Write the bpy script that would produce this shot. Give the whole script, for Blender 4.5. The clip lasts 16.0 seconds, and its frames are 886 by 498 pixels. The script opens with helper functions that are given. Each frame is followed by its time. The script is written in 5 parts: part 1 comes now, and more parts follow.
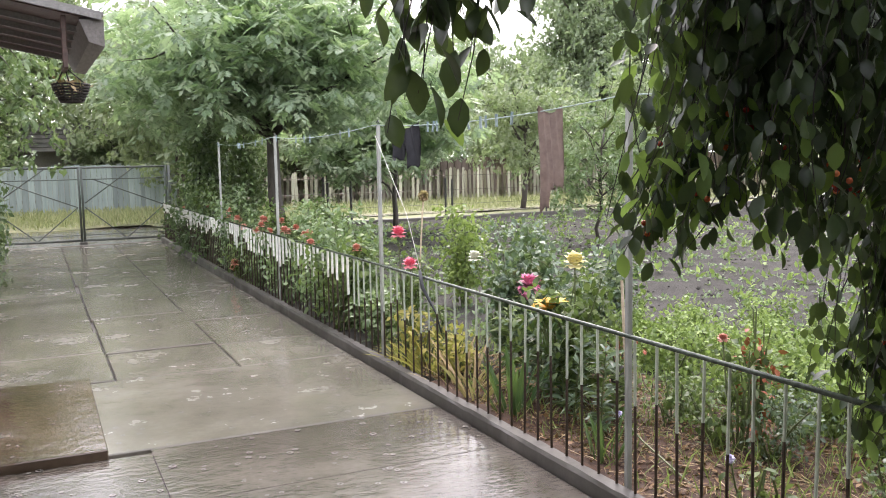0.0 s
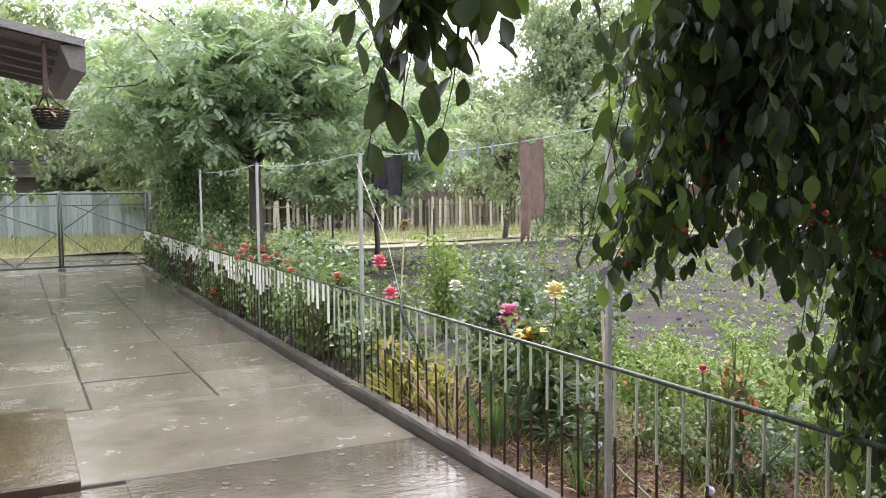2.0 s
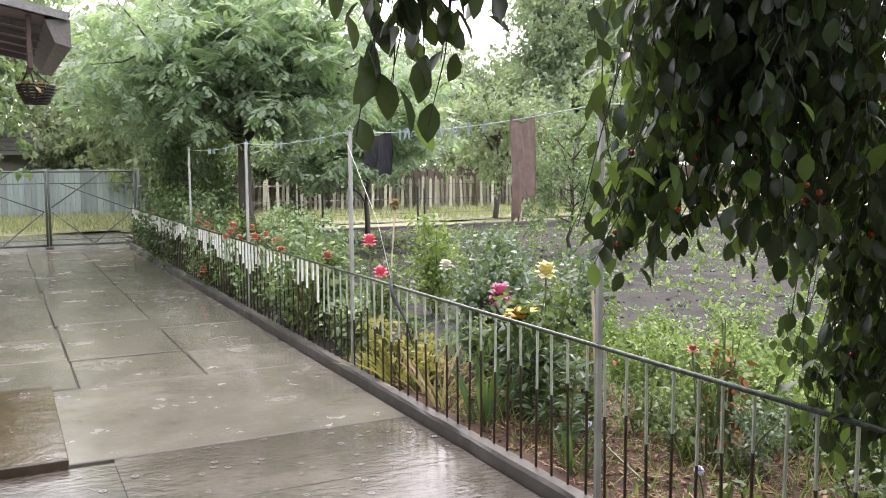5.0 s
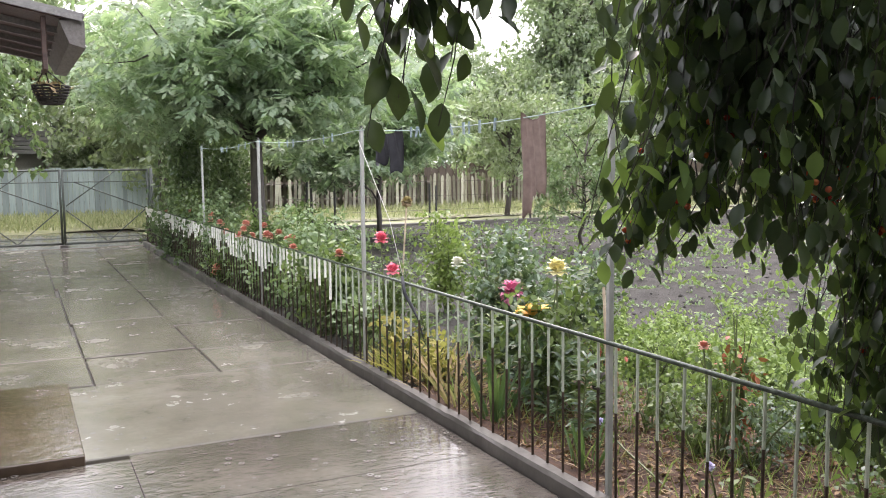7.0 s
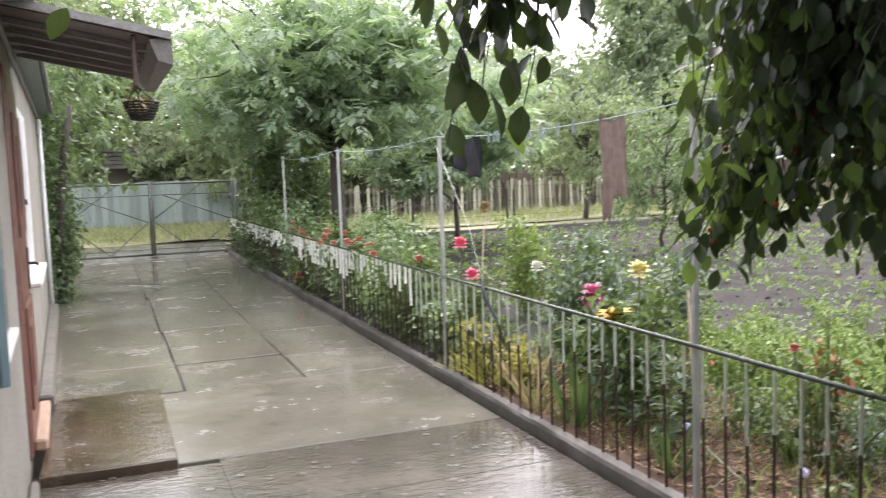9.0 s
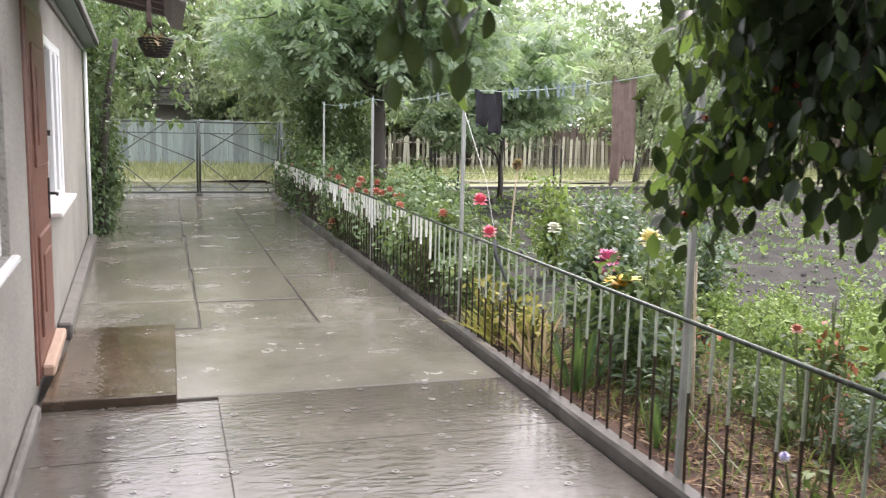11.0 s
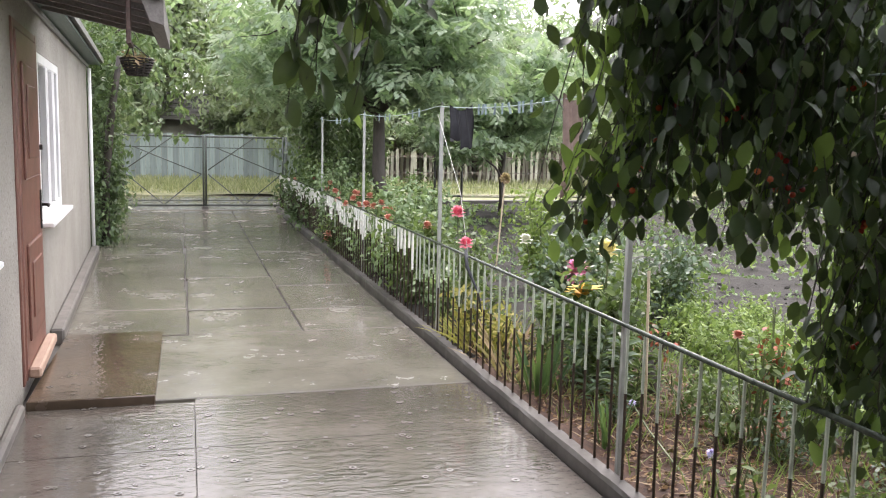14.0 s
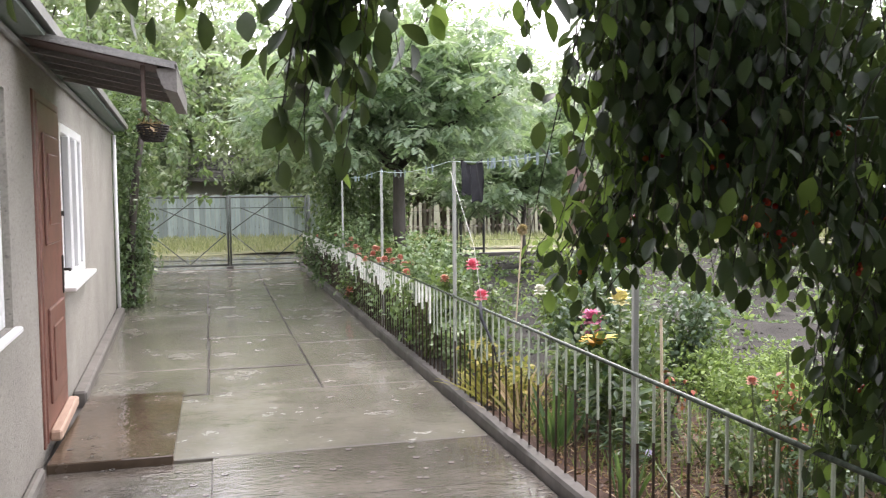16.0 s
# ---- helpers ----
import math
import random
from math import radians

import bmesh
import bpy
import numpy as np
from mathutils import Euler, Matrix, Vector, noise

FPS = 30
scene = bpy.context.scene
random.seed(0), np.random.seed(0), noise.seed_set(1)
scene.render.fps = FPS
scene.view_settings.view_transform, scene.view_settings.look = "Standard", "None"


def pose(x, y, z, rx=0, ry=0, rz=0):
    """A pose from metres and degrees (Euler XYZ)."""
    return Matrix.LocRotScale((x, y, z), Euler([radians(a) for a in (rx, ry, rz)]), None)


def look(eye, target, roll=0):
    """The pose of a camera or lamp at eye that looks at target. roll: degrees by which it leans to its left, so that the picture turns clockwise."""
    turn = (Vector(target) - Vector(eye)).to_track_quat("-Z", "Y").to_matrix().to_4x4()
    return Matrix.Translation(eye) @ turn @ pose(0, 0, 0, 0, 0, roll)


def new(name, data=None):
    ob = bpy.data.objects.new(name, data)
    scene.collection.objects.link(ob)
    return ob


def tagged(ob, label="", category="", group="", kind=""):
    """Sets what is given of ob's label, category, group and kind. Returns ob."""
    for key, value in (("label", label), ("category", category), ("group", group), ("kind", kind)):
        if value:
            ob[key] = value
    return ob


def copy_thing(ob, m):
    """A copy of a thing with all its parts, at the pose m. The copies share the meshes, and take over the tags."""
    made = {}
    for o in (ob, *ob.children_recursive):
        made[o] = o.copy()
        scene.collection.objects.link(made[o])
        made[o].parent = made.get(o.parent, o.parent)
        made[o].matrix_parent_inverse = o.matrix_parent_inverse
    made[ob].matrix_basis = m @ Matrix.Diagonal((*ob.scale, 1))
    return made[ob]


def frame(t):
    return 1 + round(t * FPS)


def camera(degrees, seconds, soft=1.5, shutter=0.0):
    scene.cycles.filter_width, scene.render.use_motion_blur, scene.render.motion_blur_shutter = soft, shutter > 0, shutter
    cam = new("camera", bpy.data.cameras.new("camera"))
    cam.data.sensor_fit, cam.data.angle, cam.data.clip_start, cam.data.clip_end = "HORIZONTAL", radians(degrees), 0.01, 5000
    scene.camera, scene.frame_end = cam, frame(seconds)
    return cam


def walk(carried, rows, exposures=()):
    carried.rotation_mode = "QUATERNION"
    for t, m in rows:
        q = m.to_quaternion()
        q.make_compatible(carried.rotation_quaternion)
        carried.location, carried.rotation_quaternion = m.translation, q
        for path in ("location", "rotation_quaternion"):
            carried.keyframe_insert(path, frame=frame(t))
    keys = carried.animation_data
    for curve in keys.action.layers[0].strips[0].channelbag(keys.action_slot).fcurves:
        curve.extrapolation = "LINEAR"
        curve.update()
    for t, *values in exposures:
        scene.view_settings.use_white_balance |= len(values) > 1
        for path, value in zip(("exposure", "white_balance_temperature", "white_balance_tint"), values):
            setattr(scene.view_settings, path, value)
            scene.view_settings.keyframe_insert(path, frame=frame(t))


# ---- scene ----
cam = camera(53.9, 16.0, soft=1.0, shutter=0.5)
PATH = [
    (0, (-0.346, 1.021, 1.528), (0.493, 2.824, 1.32), -1.1),
    (0.5, (-0.349, 1.014, 1.53), (0.482, 2.822, 1.325), -1.0),
    (1, (-0.339, 1.023, 1.53), (0.486, 2.836, 1.346), -0.9),
    (1.5, (-0.339, 1.019, 1.528), (0.488, 2.834, 1.38), -1.1),
    (2, (-0.337, 1.023, 1.527), (0.543, 2.814, 1.385), -0.6),
    (2.5, (-0.336, 1.026, 1.537), (0.541, 2.814, 1.348), -1.0),
    (3, (-0.336, 1.025, 1.531), (0.551, 2.806, 1.334), -0.3),
    (3.5, (-0.335, 1.019, 1.534), (0.579, 2.788, 1.341), -0.4),
    (3.7, (-0.315, 1.047, 1.51), (0.592, 2.819, 1.317), -0.5),
    (5.8, (-0.332, 1.042, 1.526), (0.564, 2.821, 1.342), -0.4),
    (6, (-0.327, 1.028, 1.525), (0.568, 2.808, 1.348), -0.6),
    (6.5, (-0.329, 1.028, 1.528), (0.551, 2.814, 1.345), -0.8),
    (7, (-0.333, 1.026, 1.526), (0.54, 2.815, 1.331), -0.6),
    (7.5, (-0.329, 1.025, 1.531), (0.539, 2.816, 1.339), -0.9),
    (8, (-0.326, 1.024, 1.531), (0.567, 2.807, 1.374), -0.8),
    (8.5, (-0.354, 0.999, 1.531), (0.445, 2.829, 1.417), -1.9),
    (9, (-0.345, 1.022, 1.522), (0.365, 2.883, 1.344), -2.0),
    (9.2, (-0.342, 1.019, 1.519), (0.318, 2.9, 1.346), -3.1),
    (11.3, (0.024, 0.958, 1.526), (0.631, 2.84, 1.228), 2.0),
    (11.5, (0.102, 0.917, 1.519), (0.781, 2.774, 1.216), 2.0),
    (12, (0.151, 0.871, 1.528), (0.899, 2.697, 1.202), 0.9),
    (12.5, (0.113, 0.835, 1.525), (0.861, 2.668, 1.239), -0.1),
    (13, (0.033, 0.815, 1.532), (0.783, 2.644, 1.226), -0.1),
    (13.5, (0.043, 0.762, 1.535), (0.701, 2.631, 1.265), -0.2),
    (14, (0.112, 0.685, 1.534), (0.671, 2.589, 1.283), 1.3),
    (14.5, (0.157, 0.65, 1.537), (0.725, 2.555, 1.316), 0.6),
    (15, (0.163, 0.63, 1.543), (0.674, 2.556, 1.369), -0.0),
    (15.5, (0.166, 0.628, 1.544), (0.632, 2.567, 1.393), -0.2),
    (16, (0.189, 0.62, 1.543), (0.69, 2.552, 1.412), -0.5),
]
walk(cam, [(t, look(eye, target, roll)) for t, eye, target, roll in PATH], exposures=[(0, 1.25, 6500, 20), (16, 1.25, 6500, 20)])

# ---- world and light: a bright, rainy, overcast day ----
world = bpy.data.worlds.new("overcast_sky")
scene.world = world
world.use_nodes = True
wn, wl = world.node_tree.nodes, world.node_tree.links
sky = wn.new("ShaderNodeTexSky")
sky.sky_type = "NISHITA"
sky.sun_disc = False
sky.sun_elevation = radians(52)
sky.sun_rotation = radians(25)
sky.dust_density = 6.0
sky.air_density = 1.5
cloud = wn.new("ShaderNodeTexNoise")
cloud.inputs["Scale"].default_value = 2.2
cloud_ramp = wn.new("ShaderNodeValToRGB")
cloud_ramp.color_ramp.elements[0].color = (9.0, 9.4, 9.9, 1)
cloud_ramp.color_ramp.elements[1].color = (13.0, 13.2, 13.4, 1)
sky_mix = wn.new("ShaderNodeMixRGB")
sky_mix.inputs[0].default_value = 0.8
wl.new(cloud.outputs["Fac"], cloud_ramp.inputs[0])
wl.new(sky.outputs[0], sky_mix.inputs[1])
wl.new(cloud_ramp.outputs[0], sky_mix.inputs[2])
wl.new(sky_mix.outputs[0], wn["Background"].inputs["Color"])
wn["Background"].inputs["Strength"].default_value = 0.15
sun_data = bpy.data.lights.new("sun", "SUN")
sun_data.energy, sun_data.angle, sun_data.color = 1.0, radians(30), (1.0, 0.97, 0.92)
sun = new("sun", sun_data)
sun.matrix_world = look((6, 14, 20), (0, 0, 0))


# ---- helpers for building ----
rng = np.random.default_rng(7)


def part(name, bm, mat, parent=None, label="", smooth=False, m=None):
    me = bpy.data.meshes.new(name)
    bm.normal_update()
    bm.to_mesh(me)
    bm.free()
    me.materials.append(mat)
    if smooth:
        me.polygons.foreach_set("use_smooth", [True] * len(me.polygons))
    ob = new(name, me)
    if parent is not None:
        ob.parent = parent
    if m is not None:
        ob.matrix_basis = m
    if label:
        ob["label"] = label
    return ob


def empty(name, m, label, category, group="", kind=""):
    ob = new(name)
    ob.matrix_basis = m
    ob.empty_display_size = 0.1
    return tagged(ob, label, category, group, kind)


def box(bm, x0, x1, y0, y1, z0, z1, bevel=0.0):
    r = bmesh.ops.create_cube(bm, size=1.0)
    vs = r["verts"]
    for v in vs:
        v.co = Vector((x0 + (v.co.x + 0.5) * (x1 - x0), y0 + (v.co.y + 0.5) * (y1 - y0), z0 + (v.co.z + 0.5) * (z1 - z0)))
    if bevel > 0:
        es = {e for v in vs for e in v.link_edges}
        bmesh.ops.bevel(bm, geom=list(es), offset=bevel, segments=1, affect="EDGES", profile=0.5)
    return bm


def boxes(*specs, bevel=0.0):
    bm = bmesh.new()
    for s in specs:
        box(bm, *s, bevel=bevel)
    return bm


def tube(bm, pts, radii, seg=8, cap=True):
    """A tapered tube along points."""
    pts = [Vector(p) for p in pts]
    if not hasattr(radii, "__len__"):
        radii = [radii] * len(pts)
    rings = []
    for i, p in enumerate(pts):
        d = (pts[min(i + 1, len(pts) - 1)] - pts[max(i - 1, 0)]).normalized()
        side = d.cross(Vector((0.13, 0.31, 0.94)))
        if side.length < 0.15:
            side = d.cross(Vector((1, 0, 0)))
        side.normalize()
        up = side.cross(d)
        rings.append([bm.verts.new(p + float(radii[i]) * (math.cos(a) * side + math.sin(a) * up))
                      for a in (2 * math.pi * k / seg for k in range(seg))])
    for a, b in zip(rings, rings[1:]):
        for k in range(seg):
            bm.faces.new((a[k], a[(k + 1) % seg], b[(k + 1) % seg], b[k]))
    if cap:
        bm.faces.new(rings[0][::-1])
        bm.faces.new(rings[-1])
    return bm


def tubes(*specs, seg=8):
    bm = bmesh.new()
    for pts, r in specs:
        tube(bm, pts, r, seg)
    return bm


def sheet(name, x0, x1, y0, y1, nx, ny, zfun, mat, parent=None):
    xs, ys = np.linspace(x0, x1, nx), np.linspace(y0, y1, ny)
    vs = [(x, y, zfun(x, y)) for y in ys for x in xs]
    fs = [(j * nx + i, j * nx + i + 1, (j + 1) * nx + i + 1, (j + 1) * nx + i) for j in range(ny - 1) for i in range(nx - 1)]
    me = bpy.data.meshes.new(name)
    me.from_pydata(vs, [], fs)
    me.materials.append(mat)
    me.polygons.foreach_set("use_smooth", [True] * len(me.polygons))
    ob = new(name, me)
    if parent is not None:
        ob.parent = parent
    return ob


# Leaf outlines: (vertices, faces), the stalk at the origin, the tip at y = 1.
OVAL = (np.array([(0, 0, 0), (-0.26, 0.32, 0.05), (0, 0.34, 0), (0.26, 0.32, 0.05), (-0.25, 0.66, 0.02), (0, 0.68, -0.03), (0.25, 0.66, 0.02), (0, 1.0, -0.14)]),
        [(0, 2, 1), (0, 3, 2), (1, 2, 5, 4), (2, 3, 6, 5), (4, 5, 7), (5, 6, 7)])
LEAF = (np.array([(0, 0, 0)] + [(sx * w, f, 0.16 * abs(sx) * w * 2 - 0.15 * f * f) for f, w in ((0.16, 0.13), (0.36, 0.235), (0.58, 0.235), (0.8, 0.13)) for sx in (-1, 0, 1)] + [(0, 1.0, -0.15)]),
        [(0, 2, 1), (0, 3, 2)] + [(3 * k + a, 3 * k + a + 1, 3 * k + a + 4, 3 * k + a + 3) for k in range(3) for a in (1, 2)] + [(10, 11, 13), (11, 12, 13)])
ROUND = (np.array([(0, 0, 0)] + [(sx * w, f, 0.3 * abs(sx) * w - 0.17 * f * f) for f, w in ((0.1, 0.1), (0.33, 0.248), (0.62, 0.28), (0.87, 0.15)) for sx in (-1, 0, 1)] + [(0, 1.0, -0.17)]), LEAF[1])
DIAMOND = (np.array([(0, 0, 0), (0.27, 0.45, 0.05), (0, 1.0, -0.1), (-0.27, 0.45, 0.05)]), [(0, 1, 2), (0, 2, 3)])
BLADE = (np.array([(-0.03, 0, 0), (0.03, 0, 0), (0.035, 0.5, 0.03), (-0.035, 0.5, 0.03), (0, 1.0, -0.12)]), [(0, 1, 2, 3), (3, 2, 4)])


def unit(v):
    return v / np.maximum(np.linalg.norm(v, axis=1, keepdims=True), 1e-6)


def scatter(name, shape, pos, axis, size, mat, parent=None, label="", normal=None, smooth=False):
    """One mesh of many leaves: their stalks at pos, their tips along axis."""
    tv, tf = shape
    n, k = len(pos), len(tv)
    axis = unit(np.asarray(axis, float))
    if normal is None:
        normal = np.array([0, 0, 1.0]) + rng.normal(0, 0.45, (n, 3))
    side = unit(np.cross(axis, normal))
    up = np.cross(side, axis)
    s = np.asarray(size, float).reshape(-1, 1, 1) * np.ones((n, 1, 1))
    co = pos[:, None, :] + s * (tv[None, :, 0:1] * side[:, None, :] + tv[None, :, 1:2] * axis[:, None, :] + tv[None, :, 2:3] * up[:, None, :])
    me = bpy.data.meshes.new(name)
    loops = np.concatenate([np.array(f) for f in tf])
    counts = np.array([len(f) for f in tf])
    all_loops = (loops[None, :] + k * np.arange(n)[:, None]).ravel()
    starts = np.concatenate([[0], np.cumsum(np.tile(counts, n))[:-1]])
    me.vertices.add(n * k)
    me.vertices.foreach_set("co", co.ravel())
    me.loops.add(len(all_loops))
    me.loops.foreach_set("vertex_index", all_loops)
    me.polygons.add(len(starts))
    me.polygons.foreach_set("loop_start", starts)
    me.update(calc_edges=True)
    me.validate()
    me.materials.append(mat)
    if smooth:
        me.polygons.foreach_set("use_smooth", [True] * len(me.polygons))
    ob = new(name, me)
    if parent is not None:
        ob.parent = parent
    if label:
        ob["label"] = label
    return ob


# ---- materials ----
class Mat:
    """A node material with a principled shader and a few shorthands."""

    def __init__(self, name, rough=0.6, metal=0.0, spec=0.5):
        self.m = bpy.data.materials.new(name)
        self.m.use_nodes = True
        self.n, self.l = self.m.node_tree.nodes, self.m.node_tree.links
        self.b = self.n["Principled BSDF"]
        self.b.inputs["Roughness"].default_value = rough
        self.b.inputs["Metallic"].default_value = metal
        self.b.inputs["Specular IOR Level"].default_value = spec
        self.co = self.n.new("ShaderNodeTexCoord").outputs["Object"]

    def noise(self, scale, detail=6, rough=0.6, stretch=None):
        src = self.co
        if stretch:
            mp = self.n.new("ShaderNodeMapping")
            mp.inputs["Scale"].default_value = stretch
            self.l.new(src, mp.inputs["Vector"])
            src = mp.outputs[0]
        t = self.n.new("ShaderNodeTexNoise")
        t.inputs["Scale"].default_value, t.inputs["Detail"].default_value, t.inputs["Roughness"].default_value = scale, detail, rough
        self.l.new(src, t.inputs["Vector"])
        return t.outputs["Fac"]

    def ramp(self, fac, *stops):
        r = self.n.new("ShaderNodeValToRGB")
        els = r.color_ramp.elements
        while len(els) < len(stops):
            els.new(0.5)
        for e, (p, c) in zip(els, stops):
            e.position = p
            e.color = (*c, 1) if hasattr(c, "__len__") else (c, c, c, 1)
        self.l.new(fac, r.inputs[0])
        return r.outputs[0]

    def mix(self, fac, a, b, mode="MIX"):
        x = self.n.new("ShaderNodeMixRGB")
        x.blend_type = mode
        for sock, v in zip(x.inputs, (fac, a, b)):
            if hasattr(v, "is_output"):
                self.l.new(v, sock)
            elif hasattr(v, "__len__"):
                sock.default_value = (*v, 1)
            else:
                sock.default_value = v
        return x.outputs[0]

    def color(self, out):
        if hasattr(out, "is_output"):
            self.l.new(out, self.b.inputs["Base Color"])
        else:
            self.b.inputs["Base Color"].default_value = (*out, 1)
        return self

    def gloss(self, out):
        self.l.new(out, self.b.inputs["Roughness"])
        return self

    def bump(self, fac, strength=0.3, dist=0.01):
        b = self.n.new("ShaderNodeBump")
        b.inputs["Strength"].default_value, b.inputs["Distance"].default_value = strength, dist
        self.l.new(fac, b.inputs["Height"])
        self.l.new(b.outputs[0], self.b.inputs["Normal"])
        return self

    def random(self, island=True):
        if island:
            return self.n.new("ShaderNodeNewGeometry").outputs["Random Per Island"]
        return self.n.new("ShaderNodeObjectInfo").outputs["Random"]


def leaf_mat(name, dark, mid, light, rough=0.38, through_light=0.35, island=True, spec=0.36):
    k = Mat(name, rough, spec=spec)
    c = k.ramp(k.random(island), (0.0, dark), (0.55, mid), (1.0, light))
    c = k.mix(k.ramp(k.noise(55, 3), (0.35, 0.0), (0.75, 0.35)), c, light)
    k.color(c)
    tr = k.n.new("ShaderNodeBsdfTranslucent")
    warm = k.mix(0.5, c, (0.36, 0.53, 0.11))
    k.l.new(warm, tr.inputs["Color"])
    ms = k.n.new("ShaderNodeMixShader")
    ms.inputs[0].default_value = through_light
    k.l.new(k.b.outputs[0], ms.inputs[1])
    k.l.new(tr.outputs[0], ms.inputs[2])
    k.l.new(ms.outputs[0], k.n["Material Output"].inputs["Surface"])
    return k.m


def plain(name, a, b, rough=0.6, metal=0.0, scale=12, bump=0.2, stretch=None, vary=0.0):
    k = Mat(name, rough, metal)
    f = k.noise(scale, 6, 0.65, stretch)
    c = k.ramp(f, (0.3, a), (0.7, b))
    if vary:
        c = k.mix(k.ramp(k.random(False), (0.0, 0.0), (1.0, vary)), c, tuple(v * 0.45 for v in a))
    k.color(c).bump(k.noise(scale * 6, 4, 0.6, stretch), bump, 0.004)
    return k.m


def petal(name, a, b):
    k = Mat(name, 0.55)
    k.color(k.ramp(k.random(), (0.0, a), (1.0, b)))
    return k.m


def concrete(name, dark, mid, light, gloss=((0.34, 0.03), (0.5, 0.13), (0.68, 0.32)), ripple=(30, 0.09), spec=0.6):
    """Wet concrete: stains, fine grain, and a film of water that lies unevenly."""
    k = Mat(name, 0.3, spec=spec)
    stain = k.noise(1.1, 5, 0.6)
    base = k.ramp(stain, (0.3, dark), (0.52, mid), (0.72, light))
    base = k.mix(k.ramp(k.noise(28, 6, 0.7), (0.35, 0.0), (0.75, 0.4)), base, dark)
    base = k.mix(k.ramp(k.noise(5, 5, 0.65), (0.46, 0.0), (0.7, 0.4)), base, dark)
    base = k.mix(k.ramp(k.random(False), (0.0, 0.0), (1.0, 0.18)), base, light)
    k.color(base)
    k.gloss(k.ramp(k.noise(1.7, 6, 0.7), *gloss))
    k.bump(k.noise(ripple[0], ripple[3] if len(ripple) > 3 else 5, 0.6, ripple[4] if len(ripple) > 4 else None), ripple[1], ripple[2] if len(ripple) > 2 else 0.004)
    return k.m


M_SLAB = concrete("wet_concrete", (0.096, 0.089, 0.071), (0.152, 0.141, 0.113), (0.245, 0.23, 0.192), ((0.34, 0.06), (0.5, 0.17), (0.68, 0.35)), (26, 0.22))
M_CURB = concrete("curb_concrete", (0.028, 0.026, 0.022), (0.066, 0.06, 0.052), (0.15, 0.138, 0.12), ((0.34, 0.38), (0.5, 0.5), (0.68, 0.65)))
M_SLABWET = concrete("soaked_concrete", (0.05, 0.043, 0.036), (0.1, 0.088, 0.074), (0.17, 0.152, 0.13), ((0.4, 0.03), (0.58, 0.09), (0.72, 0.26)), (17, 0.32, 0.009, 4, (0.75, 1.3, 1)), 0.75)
M_STEP = concrete("step_concrete", (0.036, 0.025, 0.016), (0.085, 0.06, 0.04), (0.14, 0.105, 0.074), ((0.38, 0.03), (0.54, 0.14), (0.7, 0.4)), (12, 0.3, 0.01, 2))
M_SOIL = Mat("wet_soil", 0.8, spec=0.2)
M_SOIL.color(M_SOIL.ramp(M_SOIL.noise(3, 8, 0.7), (0.3, (0.023, 0.0215, 0.0185)), (0.7, (0.062, 0.0575, 0.051))))
M_SOIL = M_SOIL.bump(M_SOIL.noise(22, 8, 0.7), 0.7, 0.03).m
M_MULCH = plain("dry_litter", (0.024, 0.012, 0.007), (0.085, 0.04, 0.021), 0.85, scale=25, bump=0.6)
M_GRASS_GROUND = plain("verge_ground", (0.15, 0.175, 0.08), (0.35, 0.34, 0.19), 0.8, scale=3, bump=0.5)
M_PALEPATH = concrete("pale_trodden_path", (0.22, 0.2, 0.165), (0.36, 0.335, 0.28), (0.5, 0.47, 0.4))
M_ROAD = concrete("lane_gravel", (0.12, 0.11, 0.095), (0.2, 0.185, 0.16), (0.3, 0.28, 0.25))
M_PLASTER = Mat("roughcast_plaster", 0.8)
M_PLASTER.color(M_PLASTER.mix(M_PLASTER.ramp(M_PLASTER.noise(1.3, 6, 0.65), (0.35, 0.0), (0.7, 0.6)),
                              M_PLASTER.ramp(M_PLASTER.noise(60, 5), (0.3, (0.29, 0.274, 0.236)), (0.7, (0.45, 0.427, 0.374))), (0.21, 0.197, 0.168)))
spots = M_PLASTER.ramp(M_PLASTER.noise(38, 3, 0.5), (0.6, 0.0), (0.68, 0.7))
M_PLASTER.color(M_PLASTER.mix(spots, M_PLASTER.b.inputs["Base Color"].links[0].from_socket, (0.15, 0.143, 0.125)))
M_PLASTER = M_PLASTER.bump(M_PLASTER.noise(60, 6, 0.8), 0.9, 0.012).m
M_PLINTH = plain("plinth_cement", (0.09, 0.083, 0.075), (0.19, 0.175, 0.155), 0.5, scale=5, bump=0.4)
M_WHITE = plain("white_plastic", (0.76, 0.77, 0.77), (0.84, 0.84, 0.83), 0.3, scale=4, bump=0.02)
M_GLASS = Mat("window_glass", 0.03, spec=0.3)
M_GLASS.color((0.03, 0.035, 0.04))
M_GLASS = M_GLASS.m
M_CURTAIN = plain("curtain_cloth", (0.3, 0.29, 0.28), (0.5, 0.49, 0.47), 0.9, scale=9, stretch=(1, 14, 0.6))
M_DOOR = plain("red_brown_door_leather", (0.12, 0.05, 0.036), (0.21, 0.092, 0.066), 0.42, scale=7, bump=0.35)
M_DOORWOOD = plain("light_brown_wood", (0.36, 0.24, 0.175), (0.48, 0.34, 0.255), 0.5, scale=6, stretch=(8, 1, 8))
M_DARKMETAL = plain("dark_painted_metal", (0.03, 0.032, 0.03), (0.07, 0.07, 0.065), 0.4, 0.4, scale=30)
M_GATE = plain("green_grey_gate_paint", (0.05, 0.06, 0.052), (0.1, 0.11, 0.1), 0.4, 0.3, scale=22)
M_RAIL = plain("worn_rail_steel", (0.022, 0.032, 0.022), (0.09, 0.112, 0.085), 0.25, 0.3, scale=35)
